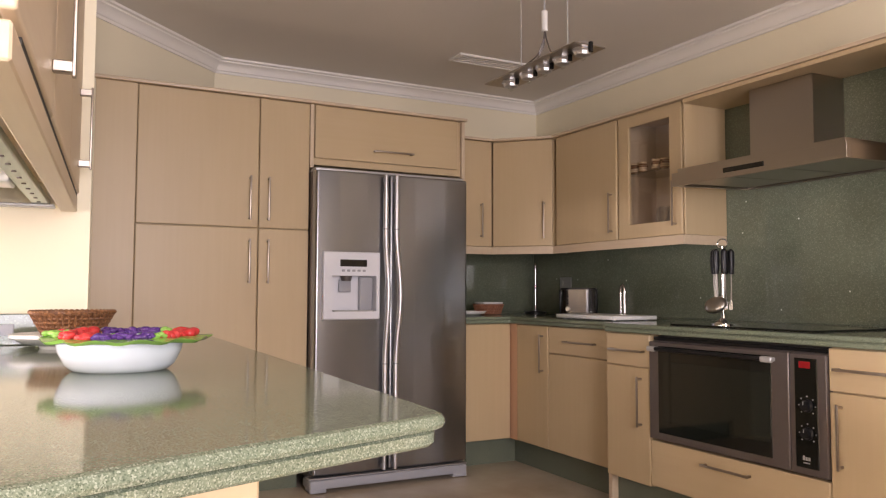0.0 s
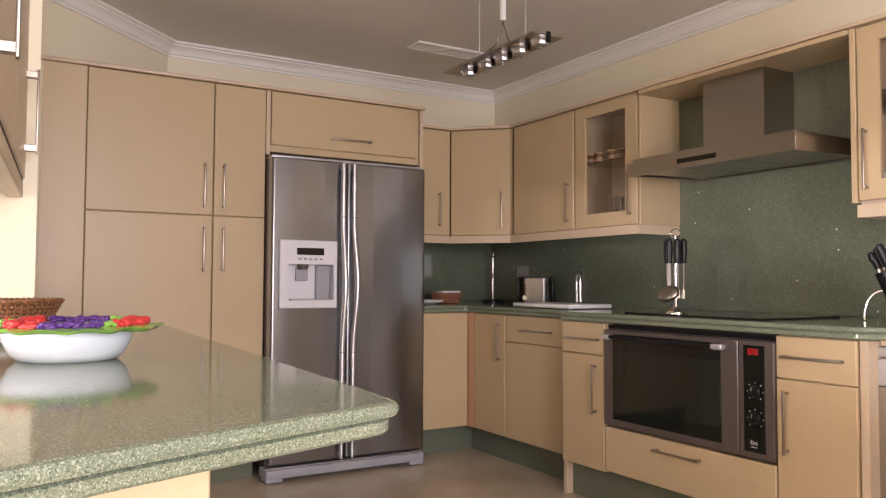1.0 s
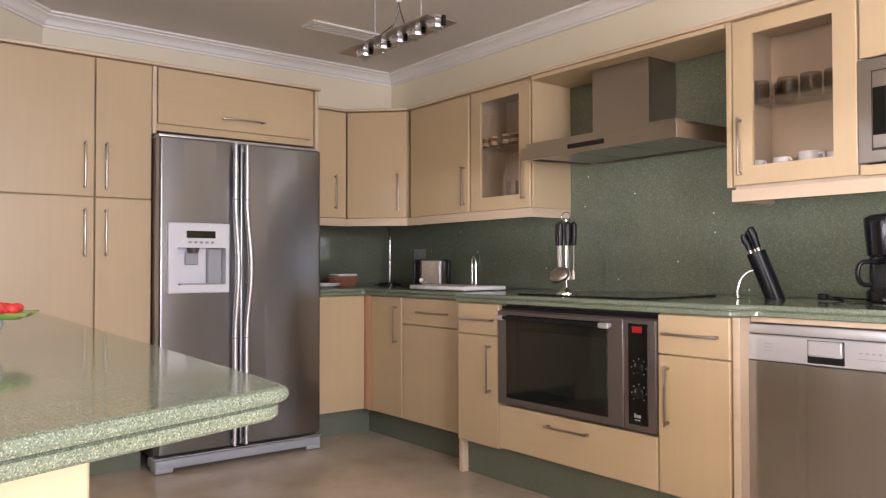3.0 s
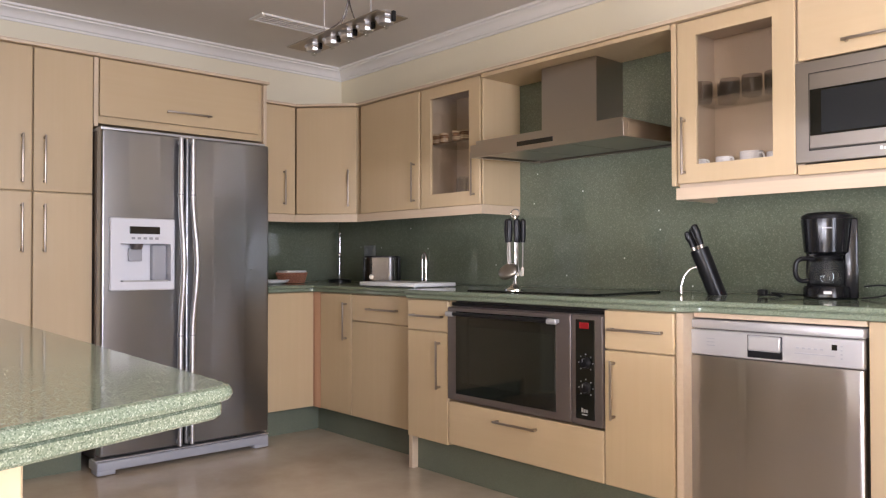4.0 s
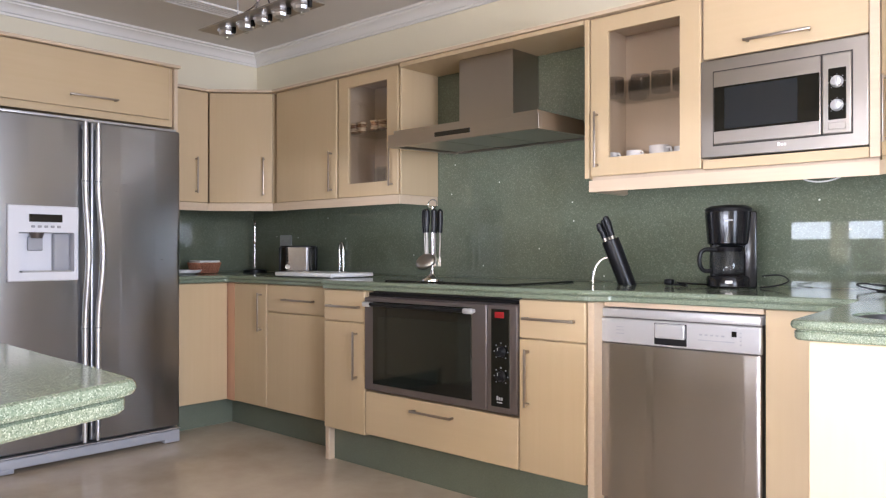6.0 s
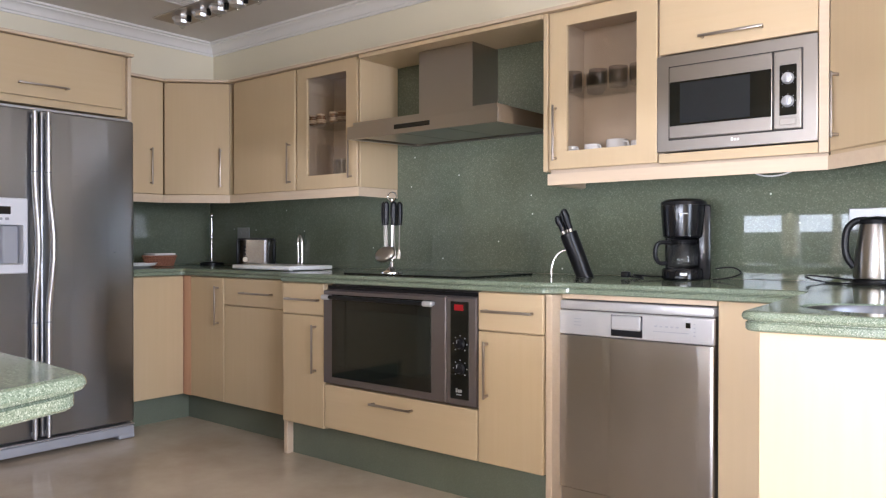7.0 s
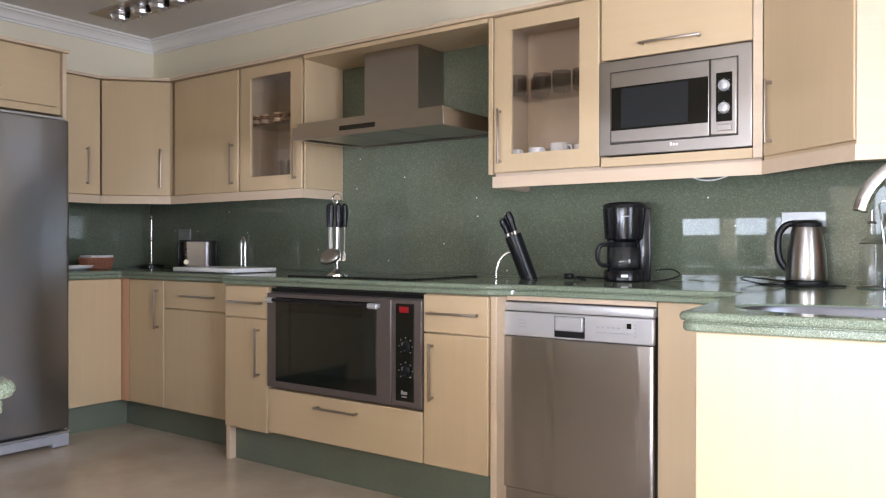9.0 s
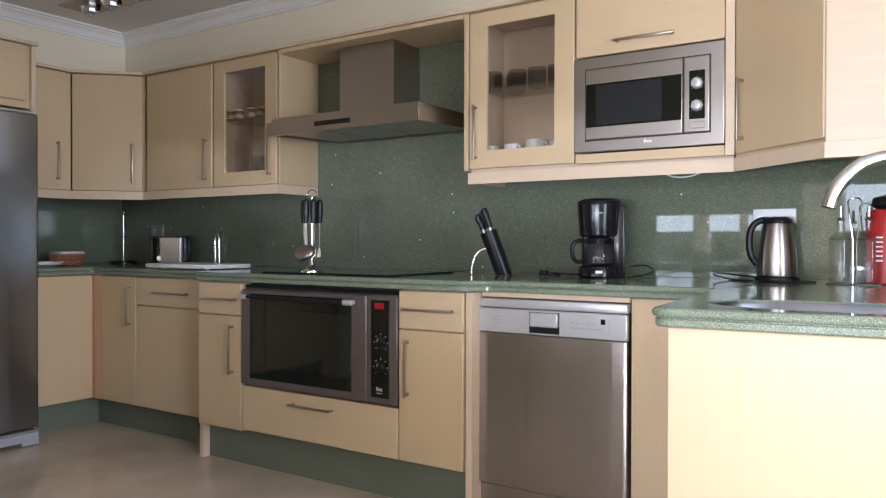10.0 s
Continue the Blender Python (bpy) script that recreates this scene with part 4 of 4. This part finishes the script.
for r, z in ((0.118, 0.057), (0.152, 0.0595), (0.159, 0.0655), (0.118, 0.0675)):
    ring = []
    for k in range(n):
        a = 2 * math.pi * k / n
        f = (r - 0.118) / 0.034
        wob = 1 + f * (0.03 * math.sin(9 * a) + 0.02 * math.sin(17 * a + 1) + 0.07 * math.cos(a - 1.1))
        ring.append(bm.verts.new((r * wob * math.cos(a), r * wob * math.sin(a), z + f * 0.0025 * math.sin(13 * a))))
    rings.append(ring)
for a, b in zip(rings, rings[1:] + rings[:1]):
    for k in range(n):
        bm.faces.new((a[k], a[(k + 1) % n], b[(k + 1) % n], b[k]))
part("rim", bm, LEAF, bowl, "wavy green leaf rim")
rnd = random.Random(7)


def cluster(name, a0, a1, count, r0, r1, mat, label):
    bm = B()
    for k in range(count):
        near = -100 < a0 < 73
        a, r = radians(rnd.uniform(a0, a1)), rnd.uniform(0.108, 0.122 if near else 0.14)
        s = rnd.uniform(r0, r1) * (0.75 if near else 1.0)
        bmesh.ops.create_icosphere(bm, subdivisions=2, radius=s, matrix=Matrix.Translation((r * math.cos(a), r * math.sin(a), 0.069 + rnd.uniform(0, 0.007))) @ Matrix.Diagonal((1, 1, 0.7, 1)))
    return part(name, bm, mat, bowl, label)


for a0, a1 in ((128, 192), (-28, 24)):
    cluster("grape", a0, a1, 70, 0.007, 0.010, GRAPE, "purple moulded grapes")
for a0, a1 in ((74, 104), (-160, -122), (-68, -34), (38, 72)):
    cluster("fruit", a0, a1, 26, 0.009, 0.014, POPPY, "red moulded fruit")
for a0, a1 in ((104, 126), (-122, -95), (26, 38), (-94, -70)):
    cluster("leaf_spray", a0, a1, 12, 0.006, 0.011, LEAF, "green moulded leaves")

pl = thing("serving_plate", pose(-2.4, 0.035, ISLAND), "white porcelain serving plate on the counter", "plate")
part("plate", lathe(B(), [(0.06, 0.0), (0.066, 0.009), (0.1, 0.014), (0.137, 0.032), (0.138, 0.04), (0.132, 0.042), (0.09, 0.022), (0.03, 0.014)], n=48), PORCELAIN, pl)


def wicker_basket(m, r0, r1, h, mat, label, weave=7, stakes=40):
    t = thing("wicker_basket", m, label, "basket")
    part("liner", lathe(B(), [(r0 - 0.004, 0.002), (r1 - 0.006, h - 0.004), (r1 - 0.009, h - 0.004), (r0 - 0.01, 0.006)], n=40), mat, t)
    bm = B()
    for j in range(weave):
        u = (j + 0.5) / weave
        pts, r = [], r0 + (r1 - r0) * u
        for k in range(stakes * 2 + 1):
            a = math.pi * k / stakes
            rr = r + 0.0022 * (1 if (k + j) % 2 else -1)
            pts.append((rr * math.cos(a), rr * math.sin(a), h * u))
        tube(bm, pts, h / weave * 0.3, 5)
    for k in range(stakes):
        a = 2 * math.pi * k / stakes
        tube(bm, [((r + 0.002) * math.cos(a + w), (r + 0.002) * math.sin(a + w), z) for r, w, z in ((r0, 0, 0.003), (r1, 0.05, h))], 0.0026, 5)
    part("weave", bm, mat, t)
    bm = B()
    for sgn in (0, math.pi):
        pts = []
        for k in range(97):
            a = 2 * math.pi * k / 96
            pts.append(((r1 + 0.003 * math.sin(24 * a + sgn)) * math.cos(a), (r1 + 0.003 * math.sin(24 * a + sgn)) * math.sin(a), h + 0.003 * math.cos(24 * a + sgn)))
        tube(bm, pts, 0.0036, 6)
    part("rim", bm, mat, t, "plaited rim")
    return t


wicker_basket(pose(-2.42, 0.055, ISLAND + 0.02), 0.066, 0.108, 0.08, WICKER, "brown woven wicker bread basket standing on a plate")
sk = thing("wall_socket", pose(-2.58, -0.112, ISLAND + 0.045), "pale grey wall socket on the granite upstand", "socket")
part("plate", box(B(), 0.0005, 0.008, -0.018, 0.018, -0.016, 0.016, 0.003, 2), GREY, sk)

# ---- on the west worktop ----
st = thing("plate_stack", pose(-4.4, 2.46, TOP), "small stack of white plates on the worktop", "plates")
for k in range(3):
    part("plate", lathe(B(), [(0.06, 0.0), (0.1, 0.012), (0.1, 0.015), (0.05, 0.005)], (0.004 * k, 0.003 * k, 0.006 * k), 36), PORCELAIN, st)
wicker_basket(pose(-4.45, 2.63, TOP), 0.08, 0.1, 0.066, WICKER_RED, "reddish wicker basket holding white napkins", 6, 30)
nap = thing("napkin_pile", pose(-4.45, 2.63, TOP + 0.06), "folded white napkins lying in a basket", "napkins")
part("napkin", box(B(), -0.07, 0.07, -0.075, 0.075, 0.004, 0.014, 0.004, 2), PORCELAIN, nap)
part("napkin", box(B(), -0.066, 0.068, -0.07, 0.074, 0.0145, 0.024, 0.004, 2), PORCELAIN, nap)

ph = thing("towel_holder", pose(-4.58, 3.1, TOP), "slim chrome kitchen roll holder with dark base", "holder")
part("base", lathe(B(), [(0.08, 0.0), (0.08, 0.012), (0.07, 0.018), (0.01, 0.022)], n=32), BLACK, ph)
part("rod", cyl(B(), (0, 0, 0.018), (0, 0, 0.35), 0.006, n=14), CHROME, ph)
for z in (0.19, 0.34):
    part("knob", lathe(B(), [(0.006, -0.02), (0.012, -0.01), (0.013, 0.004), (0.008, 0.014), (0.003, 0.018)], (0, 0, z), 16), CHROME, ph)

TOAST = steel("toaster_steel", (0.12, 0.112, 0.11), 0.22, (260, 260, 2))
ts = thing("toaster", pose(-3.99, 3.03, TOP, 0, 0, 48), "brushed steel toaster with black ends", "toaster")


def rounded(hx, hy, r):
    pts = []
    for k in range(28):
        a = 2 * math.pi * (k + 0.5) / 28
        c, s_ = math.cos(a), math.sin(a)
        pts.append((math.copysign(hx - r, c) + r * c, math.copysign(hy - r, s_) + r * s_))
    return pts


part("shell", prism(B(), rounded(0.112, 0.086, 0.062), 0.018, 0.168), TOAST, ts)
for sx in (-1, 1):
    part("end_cap", box(B(), *sorted((sx * 0.104, sx * 0.12)), -0.046, 0.046, 0.014, 0.17, 0.0075, 3), BLACK, ts, "black plastic end cap")
part("base", prism(B(), rounded(0.118, 0.09, 0.062), 0.0, 0.0178), BLACK, ts)
part("top_plate", prism(B(), rounded(0.114, 0.088, 0.062), 0.1682, 0.178), BLACK, ts, "black top plate")
for y in (-0.028, 0.028):
    part("slot", box(B(), -0.07, 0.07, y - 0.012, y + 0.012, 0.1782, 0.1795), DARK, ts)
part("dial", cyl(B(), (-0.06, -0.083, 0.045), (-0.06, -0.1, 0.045), 0.016, 0.014, 20), STEEL_H, ts, "round browning dial")
for k in range(3):
    part("button", cyl(B(), (-0.06, -0.084, 0.08 + k * 0.022), (-0.06, -0.089, 0.08 + k * 0.022), 0.006, n=12), BLACK, ts)

bd = thing("cutting_board", pose(0, 0, TOP), "thick white plastic cutting board on the worktop", "cutting board")
part("board", box(B(), -3.64, -3.14, 2.6, 2.9, 0.004, 0.026, 0.004, 2), WHITE, bd)
for x, y in ((-3.6, 2.64), (-3.18, 2.64), (-3.6, 2.86), (-3.18, 2.86)):
    part("foot", cyl(B(), (x, y, 0), (x, y, 0.006), 0.012, n=12), GREY, bd)

ub = thing("looped_holder", pose(-3.53, 3.0, TOP), "polished chrome looped stand on the worktop", "holder")
bm = B()
for dx in (-0.017, 0.017):
    tube(bm, [(dx, 0, 0.0), (dx, 0, 0.15), (dx * 0.9, 0, 0.172), (dx * 0.55, 0, 0.186), (0, 0, 0.192)], 0.0085, 12)
part("loop", bm, CHROME, ub)


def wall_socket(x, z, w, h, mat, label):
    t = thing("wall_socket", pose(x, SPLASH_Y, z), label, "socket")
    part("plate", box(B(), -w / 2, w / 2, -0.009, -0.0005, -h / 2, h / 2, 0.003, 2), mat, t)
    for dx in (-w / 4, w / 4):
        part("insert", cyl(B(), (dx, -0.0125, 0), (dx, -0.009, 0), min(w, h) * 0.2, n=20), mat, t)


SOCKET = material("satin_grey_plate", (0.3, 0.31, 0.3), 0.3, 0.4)[0]
wall_socket(-4.36, 1.13, 0.13, 0.08, SOCKET, "satin grey double wall socket on the splashback")
wall_socket(-3.75, 1.09, 0.07, 0.07, SPLASH, "dark wall socket on the splashback")
wall_socket(-0.55, 1.15, 0.16, 0.085, SOCKET, "satin grey double wall socket behind the kettle")

# ---- utensil stand on the hob ----
us = thing("utensil_stand", pose(-2.43, 2.62, TOP + 0.0072), "chrome stand hung with black-handled cooking utensils", "utensil stand")
part("foot", lathe(B(), [(0.052, 0.0), (0.052, 0.006), (0.03, 0.014), (0.012, 0.03), (0.008, 0.05)], n=32), CHROME, us)
part("rod", cyl(B(), (0, 0, 0.03), (0, 0, 0.345), 0.006, n=14), CHROME, us)
bm = B()
tube(bm, [(0.028 * math.cos(a * math.pi / 12), 0.0, 0.357 + 0.02 * math.sin(a * math.pi / 12)) for a in range(25)], 0.003, 8)
part("ring", bm, CHROME, us)
tool_kinds = ((-0.036, -0.014, "fork"), (0.03, -0.022, "spatula"), (-0.002, -0.036, "ladle"), (-0.014, 0.032, "fork"), (0.024, 0.026, "fork"))
for x, y, kind in tool_kinds:
    t = part("utensil", tube(B(), [(x, y, 0.332), (x, y, 0.322), (x, y, 0.28), (x, y, 0.222)], [0.006, 0.014, 0.0155, 0.011], 12), BLACK, us, "black plastic handle")
    wide = kind == "ladle"
    part("shaft", tube(B(), [(x, y, 0.232), (x, y, 0.17), (x * 0.9, y, 0.11)], [0.0045, 0.006, 0.008] if wide else 0.0026, 8), STEEL_H, t)
    if wide:
        bm = B()
        m_ = Matrix.Translation((x + 0.004, y - 0.012, 0.088)) @ Matrix.Rotation(0.9, 4, "X") @ Matrix.Diagonal((1, 0.8, 0.42, 1))
        bmesh.ops.create_uvsphere(bm, u_segments=24, v_segments=14, radius=0.056, matrix=m_)
        part("head", bm, STEEL_H, t, "rounded steel ladle head")
    else:
        for dx in (-0.007, 0.0, 0.007):
            part("tine", tube(B(), [(x * 0.9, y, 0.112), (x * 0.9 + dx, y, 0.098), (x * 0.9 + dx, y - 0.003, 0.066)], 0.0018, 6), CHROME, t)

# ---- knife holder ----
kn = thing("knife_block", pose(-1.612, 2.96, TOP, 0, 0, 32), "leaning black cylinder knife block with black-handled knives", "knife block")
lean = Matrix.Translation((0.0, 0, 0.004)) @ Matrix.Rotation(radians(-20), 4, "Y")


def leaned(bm):
    bmesh.ops.transform(bm, matrix=lean, verts=bm.verts)
    for v in bm.verts:
        v.co.z = max(v.co.z, 0.0005)
    return bm


part("sleeve", leaned(lathe(B(), [(0.037, -0.02), (0.038, 0.0), (0.038, 0.198), (0.036, 0.2), (0.03, 0.198)], n=32)), BLACK, kn, "matt black sleeve")
for x, y, h, r in ((-0.02, -0.008, 0.08, 0.0125), (0.012, -0.012, 0.098, 0.0145), (0.0, 0.016, 0.088, 0.0115)):
    k = part("knife", leaned(tube(B(), [(x, y, 0.214), (x, y, 0.24), (x * 1.2, y, 0.2 + h * 0.7), (x * 1.1, y, 0.2 + h), (x * 1.05, y, 0.205 + h)], [r * 0.9, r, r * 1.15, r * 0.95, r * 0.4], 12)), BLACK, kn, "black knife handle")
    part("bolster", leaned(cyl(B(), (x, y, 0.197), (x, y, 0.2145), r * 0.7, n=12)), NICKEL, k)
part("strut", tube(B(), curve([(-0.068, 0, 0.118), (-0.1, 0, 0.108), (-0.125, 0, 0.08), (-0.138, 0, 0.04), (-0.14, 0, 0.004)]), 0.006, 10), CHROME, kn, "curved chrome support strut")

# ---- coffee maker ----
cm = thing("coffee_maker", pose(-1.187, 3.0, TOP, 0, 0, 22) @ Matrix.Scale(1.01, 4), "black plastic filter coffee maker with glass jug", "coffee maker")
GLOSS = material("gloss_black_plastic", (0.008, 0.008, 0.009), 0.14, 0.0, 0.3)[0]
part("base", lathe(B(), [(0.078, 0.0), (0.083, 0.006), (0.083, 0.038), (0.078, 0.046), (0.02, 0.047)], (0, 0, 0), 40), GLOSS, cm)
part("column", box(B(), -0.072, 0.098, 0.072, 0.118, 0.0, 0.3, 0.014, 3), BLACK, cm)
part("tank", box(B(), 0.056, 0.102, -0.036, 0.06, 0.0, 0.296, 0.008, 2), GLOSS, cm, "glossy black water tank")
part("filter_housing", lathe(B(), [(0.07, 0.165), (0.079, 0.172), (0.088, 0.28), (0.088, 0.295), (0.02, 0.298)], (0, 0, 0), 40), GLOSS, cm)
part("lid", lathe(B(), [(0.089, 0.2955), (0.086, 0.308), (0.066, 0.318), (0.01, 0.323)], (0, 0, 0), 40), BLACK, cm)
part("badge", box(B(), -0.016, 0.016, -0.0885, -0.083, 0.258, 0.262), GREY, cm)
part("switch", box(B(), -0.014, 0.014, -0.086, -0.08, 0.018, 0.03, 0.002, 1), SILVER, cm)
JUG_GLASS = sheet_glass("jug_glass", (0.72, 0.73, 0.73), 0.03)
jug = part("jug", lathe(B(), [(0.05, 0.049), (0.066, 0.056), (0.07, 0.08), (0.06, 0.125), (0.047, 0.149)], (0, 0, 0), 36, False), JUG_GLASS, cm, "clear glass jug")
part("jug_lid", lathe(B(), [(0.05, 0.149), (0.052, 0.158), (0.03, 0.164), (0.01, 0.164)], (0, 0, 0), 30), BLACK, jug)
part("jug_band", lathe(B(), [(0.0475, 0.138), (0.0485, 0.148), (0.0465, 0.148), (0.046, 0.138)], (0, 0, 0), 30), BLACK, jug)
part("jug_handle", tube(B(), curve([(-0.045, -0.02, 0.145), (-0.085, -0.04, 0.148), (-0.104, -0.05, 0.13), (-0.106, -0.05, 0.09), (-0.09, -0.04, 0.066), (-0.064, -0.03, 0.066)]), 0.0085, 10), BLACK, jug, "black jug handle")


def cord(name, pts, label, r=0.0032):
    t = thing(name, pose(0, 0, 0), label, "cable")
    part("cable", tube(B(), curve(pts, 8), r, 8), BLACK if "white" not in label else WHITE, t)
    return t


zc = TOP + 0.0035
cord("power_cord", [(-1.08, 3.06, TOP + 0.045), (-1.02, 3.08, TOP + 0.05), (-0.98, 3.06, TOP + 0.03), (-1.0, 3.0, zc + 0.01), (-1.06, 2.98, zc)], "looped black power cord behind the coffee maker")
cd = cord("power_cord", [(-1.28, 3.02, zc + 0.005), (-1.33, 2.98, zc + 0.008), (-1.38, 2.97, zc + 0.012), (-1.4, 3.0, zc + 0.01), (-1.37, 3.02, zc), (-1.36, 2.98, zc), (-1.4, 2.96, zc + 0.005)], "black power cord with plug lying on the worktop")
part("plug", box(B(), -1.435, -1.4, 2.945, 2.975, zc, zc + 0.025, 0.006, 2), BLACK, cd)
cord("cable", [(-0.93, 3.0, 1.34), (-0.89, 2.99, 1.318), (-0.84, 2.98, 1.31), (-0.79, 2.98, 1.318), (-0.75, 2.99, 1.34)], "thin white cable sagging below the cupboard", 0.003)

# ---- kettle ----
kt = thing("kettle", pose(-0.522, 3.1, TOP, 0, 0, 15) @ Matrix.Scale(0.97, 4), "brushed steel cordless kettle with black handle and lid", "kettle")
part("base", lathe(B(), [(0.08, 0.0), (0.082, 0.006), (0.08, 0.016), (0.06, 0.02)], n=40), BLACK, kt)
part("body", lathe(B(), [(0.072, 0.0205), (0.074, 0.03), (0.068, 0.12), (0.055, 0.205), (0.05, 0.222), (0.02, 0.223)], n=48), STEEL_V, kt)
part("lid", lathe(B(), [(0.056, 0.2225), (0.054, 0.236), (0.04, 0.246), (0.01, 0.249)], n=36), BLACK, kt)
part("spout", prism(B(), [(0.046, -0.018), (0.068, 0.0), (0.046, 0.018)], 0.196, 0.222), STEEL_V, kt)
part("handle", tube(B(), curve([(-0.03, 0, 0.236), (-0.065, 0, 0.232), (-0.092, 0, 0.205), (-0.1, 0, 0.155), (-0.094, 0, 0.1), (-0.07, 0, 0.062)]), 0.013, 12), BLACK, kt, "black loop handle")
cord("power_cord", [(-0.58, 3.07, zc + 0.01), (-0.66, 3.02, zc + 0.02), (-0.72, 3.02, zc + 0.025), (-0.74, 3.06, zc + 0.015), (-0.68, 3.07, zc), (-0.6, 3.0, zc), (-0.48, 2.98, zc), (-0.38, 3.02, zc)], "black power cord round the kettle", 0.003)

# ---- tap, oil bottles, red canister ----
tap = thing("kitchen_tap", pose(0, 0, TOP), "tall arched chrome kitchen tap over the sink", "tap")
pts = [(0.04, 2.13, 0.0), (0.04, 2.13, 0.2), (0.035, 2.12, 0.27), (0.01, 2.1, 0.305), (-0.035, 2.06, 0.334), (-0.09, 2.02, 0.338), (-0.145, 1.985, 0.322), (-0.185, 1.965, 0.285), (-0.205, 1.955, 0.25), (-0.213, 1.95, 0.222)]
part("spout", tube(B(), curve(pts, 5), 0.0165, 20), CHROME, tap)
part("collar", lathe(B(), [(0.034, 0.0), (0.034, 0.012), (0.027, 0.02), (0.02, 0.021)], (0.04, 2.13, 0), 28), CHROME, tap)
part("lever", tube(B(), [(0.06, 2.13, 0.07), (0.1, 2.12, 0.09), (0.15, 2.1, 0.11)], 0.008, 10), CHROME, tap)

cr = thing("cruet_set", pose(-0.256, 3.0, TOP), "glass oil and vinegar bottles in a chrome stand", "cruet set")
part("tray", box(B(), -0.085, 0.085, -0.045, 0.045, 0.0, 0.006, 0.003, 1), CHROME, cr)
for x in (-0.043, 0.043):
    b_ = part("bottle", lathe(B(), [(0.03, 0.007), (0.036, 0.012), (0.036, 0.15), (0.032, 0.165), (0.012, 0.185), (0.012, 0.22)], (x, 0, 0), 28, False), GLASS, cr, "clear glass bottle")
    part("stopper", lathe(B(), [(0.013, 0.22), (0.015, 0.226), (0.006, 0.232), (0.005, 0.27), (0.002, 0.272)], (x, 0, 0), 16), CHROME, b_)
    part("hoop", tube(B(), [(x + 0.038 * math.cos(a * math.pi / 12), 0.038 * math.sin(a * math.pi / 12), 0.155) for a in range(25)], 0.002, 6), CHROME, cr)
part("handle", tube(B(), [(-0.006, 0, 0.006), (-0.006, 0, 0.15), (-0.022, 0, 0.285), (-0.012, 0, 0.298), (0.012, 0, 0.298), (0.022, 0, 0.285), (0.006, 0, 0.15), (0.006, 0, 0.006)], 0.003, 8), CHROME, cr, "chrome carrying loop")

rc = thing("red_canister", pose(-0.163, 3.09, TOP), "red metal canister with black lid", "canister")
part("body", lathe(B(), [(0.06, 0.0), (0.067, 0.004), (0.067, 0.246), (0.062, 0.258), (0.03, 0.262)], n=40), RED, rc)
part("lid", lathe(B(), [(0.035, 0.2625), (0.052, 0.274), (0.046, 0.3), (0.01, 0.31)], n=32), BLACK, rc)
for k in range(6):
    part("text_bar", box(B(), -0.03, 0.012, -0.0662, -0.0645, 0.08 + k * 0.016, 0.085 + k * 0.016), WHITE, rc)

# ---- crockery in the glazed cupboards ----
STRIPE = material("brown_glaze", (0.2, 0.085, 0.035), 0.2)[0]
BISCUIT = material("cream_glaze", (0.6, 0.46, 0.3), 0.2)[0]
SMOKED = sheet_glass("smoked_brown_glass", (0.5, 0.47, 0.45))


def mug(name, m, r, h, mat, label, group):
    t = thing(name, m, label, "cup", group)
    wall = [(r * 0.85, 0.0), (r * 0.95, 0.004), (r, h * 0.5), (r, h)]
    if mat is not SMOKED:
        wall += [(r - 0.003, h), (r - 0.004, h * 0.5), (r * 0.8, 0.006)]
    part("cup", lathe(B(), wall, n=28, closed=mat is not SMOKED), mat, t)
    part("handle", tube(B(), [(r * 0.97, 0, h * 0.82), (r * 1.45, 0, h * 0.8), (r * 1.6, 0, h * 0.5), (r * 1.4, 0, h * 0.25), (r * 0.97, 0, h * 0.22)], r * 0.11, 8), mat, t)
    return t


for x, y in ((-1.725, 3.06), (-1.61, 3.08), (-1.513, 3.08), (-1.42, 3.09), (-1.66, 3.15)):
    mug("glass_mug", pose(x, y, 1.7435, 0, 0, 150), 0.041, 0.088, SMOKED, "smoked glass mug on the cupboard shelf", "smoked mugs")
for x, y, r in ((-1.724, 3.04, 0.033), (-1.622, 3.05, 0.035), (-1.514, 3.07, 0.045), (-1.41, 3.07, 0.036)):
    mug("coffee_cup", pose(x, y, 1.4485, 0, 0, -20), r, r * 1.4, PORCELAIN, "white china coffee cup in the glazed cupboard", "white cups")
for x, y in ((-3.41, 3.0), (-3.345, 3.0), (-3.235, 3.0), (-3.17, 3.0)):
    t = thing("espresso_cups", pose(x, y, 1.7485), "stack of small brown and cream striped cups", "cups", "stacked cups")
    for k in range(3):
        part("cup", lathe(B(), [(0.02, 0.0), (0.027, 0.009), (0.028, 0.019), (0.018, 0.02)], (0, 0, k * 0.0205), 24), BISCUIT if k % 2 else STRIPE, t)
        part("band", lathe(B(), [(0.0272, 0.009), (0.029, 0.012), (0.029, 0.015), (0.0282, 0.018)], (0, 0, k * 0.0205), 24), STRIPE if k % 2 else BISCUIT, t)
for x, y in ((-3.196, 3.02), (-3.271, 3.07)):
    t = thing("drinking_glass", pose(x, y, UZ0 + 0.0185), "tall clear drinking glass in the cupboard", "glass", "tall glasses")
    part("glass", lathe(B(), [(0.027, 0.0), (0.03, 0.003), (0.0315, 0.08), (0.034, 0.16)], n=28, closed=False), TUMBLER, t)
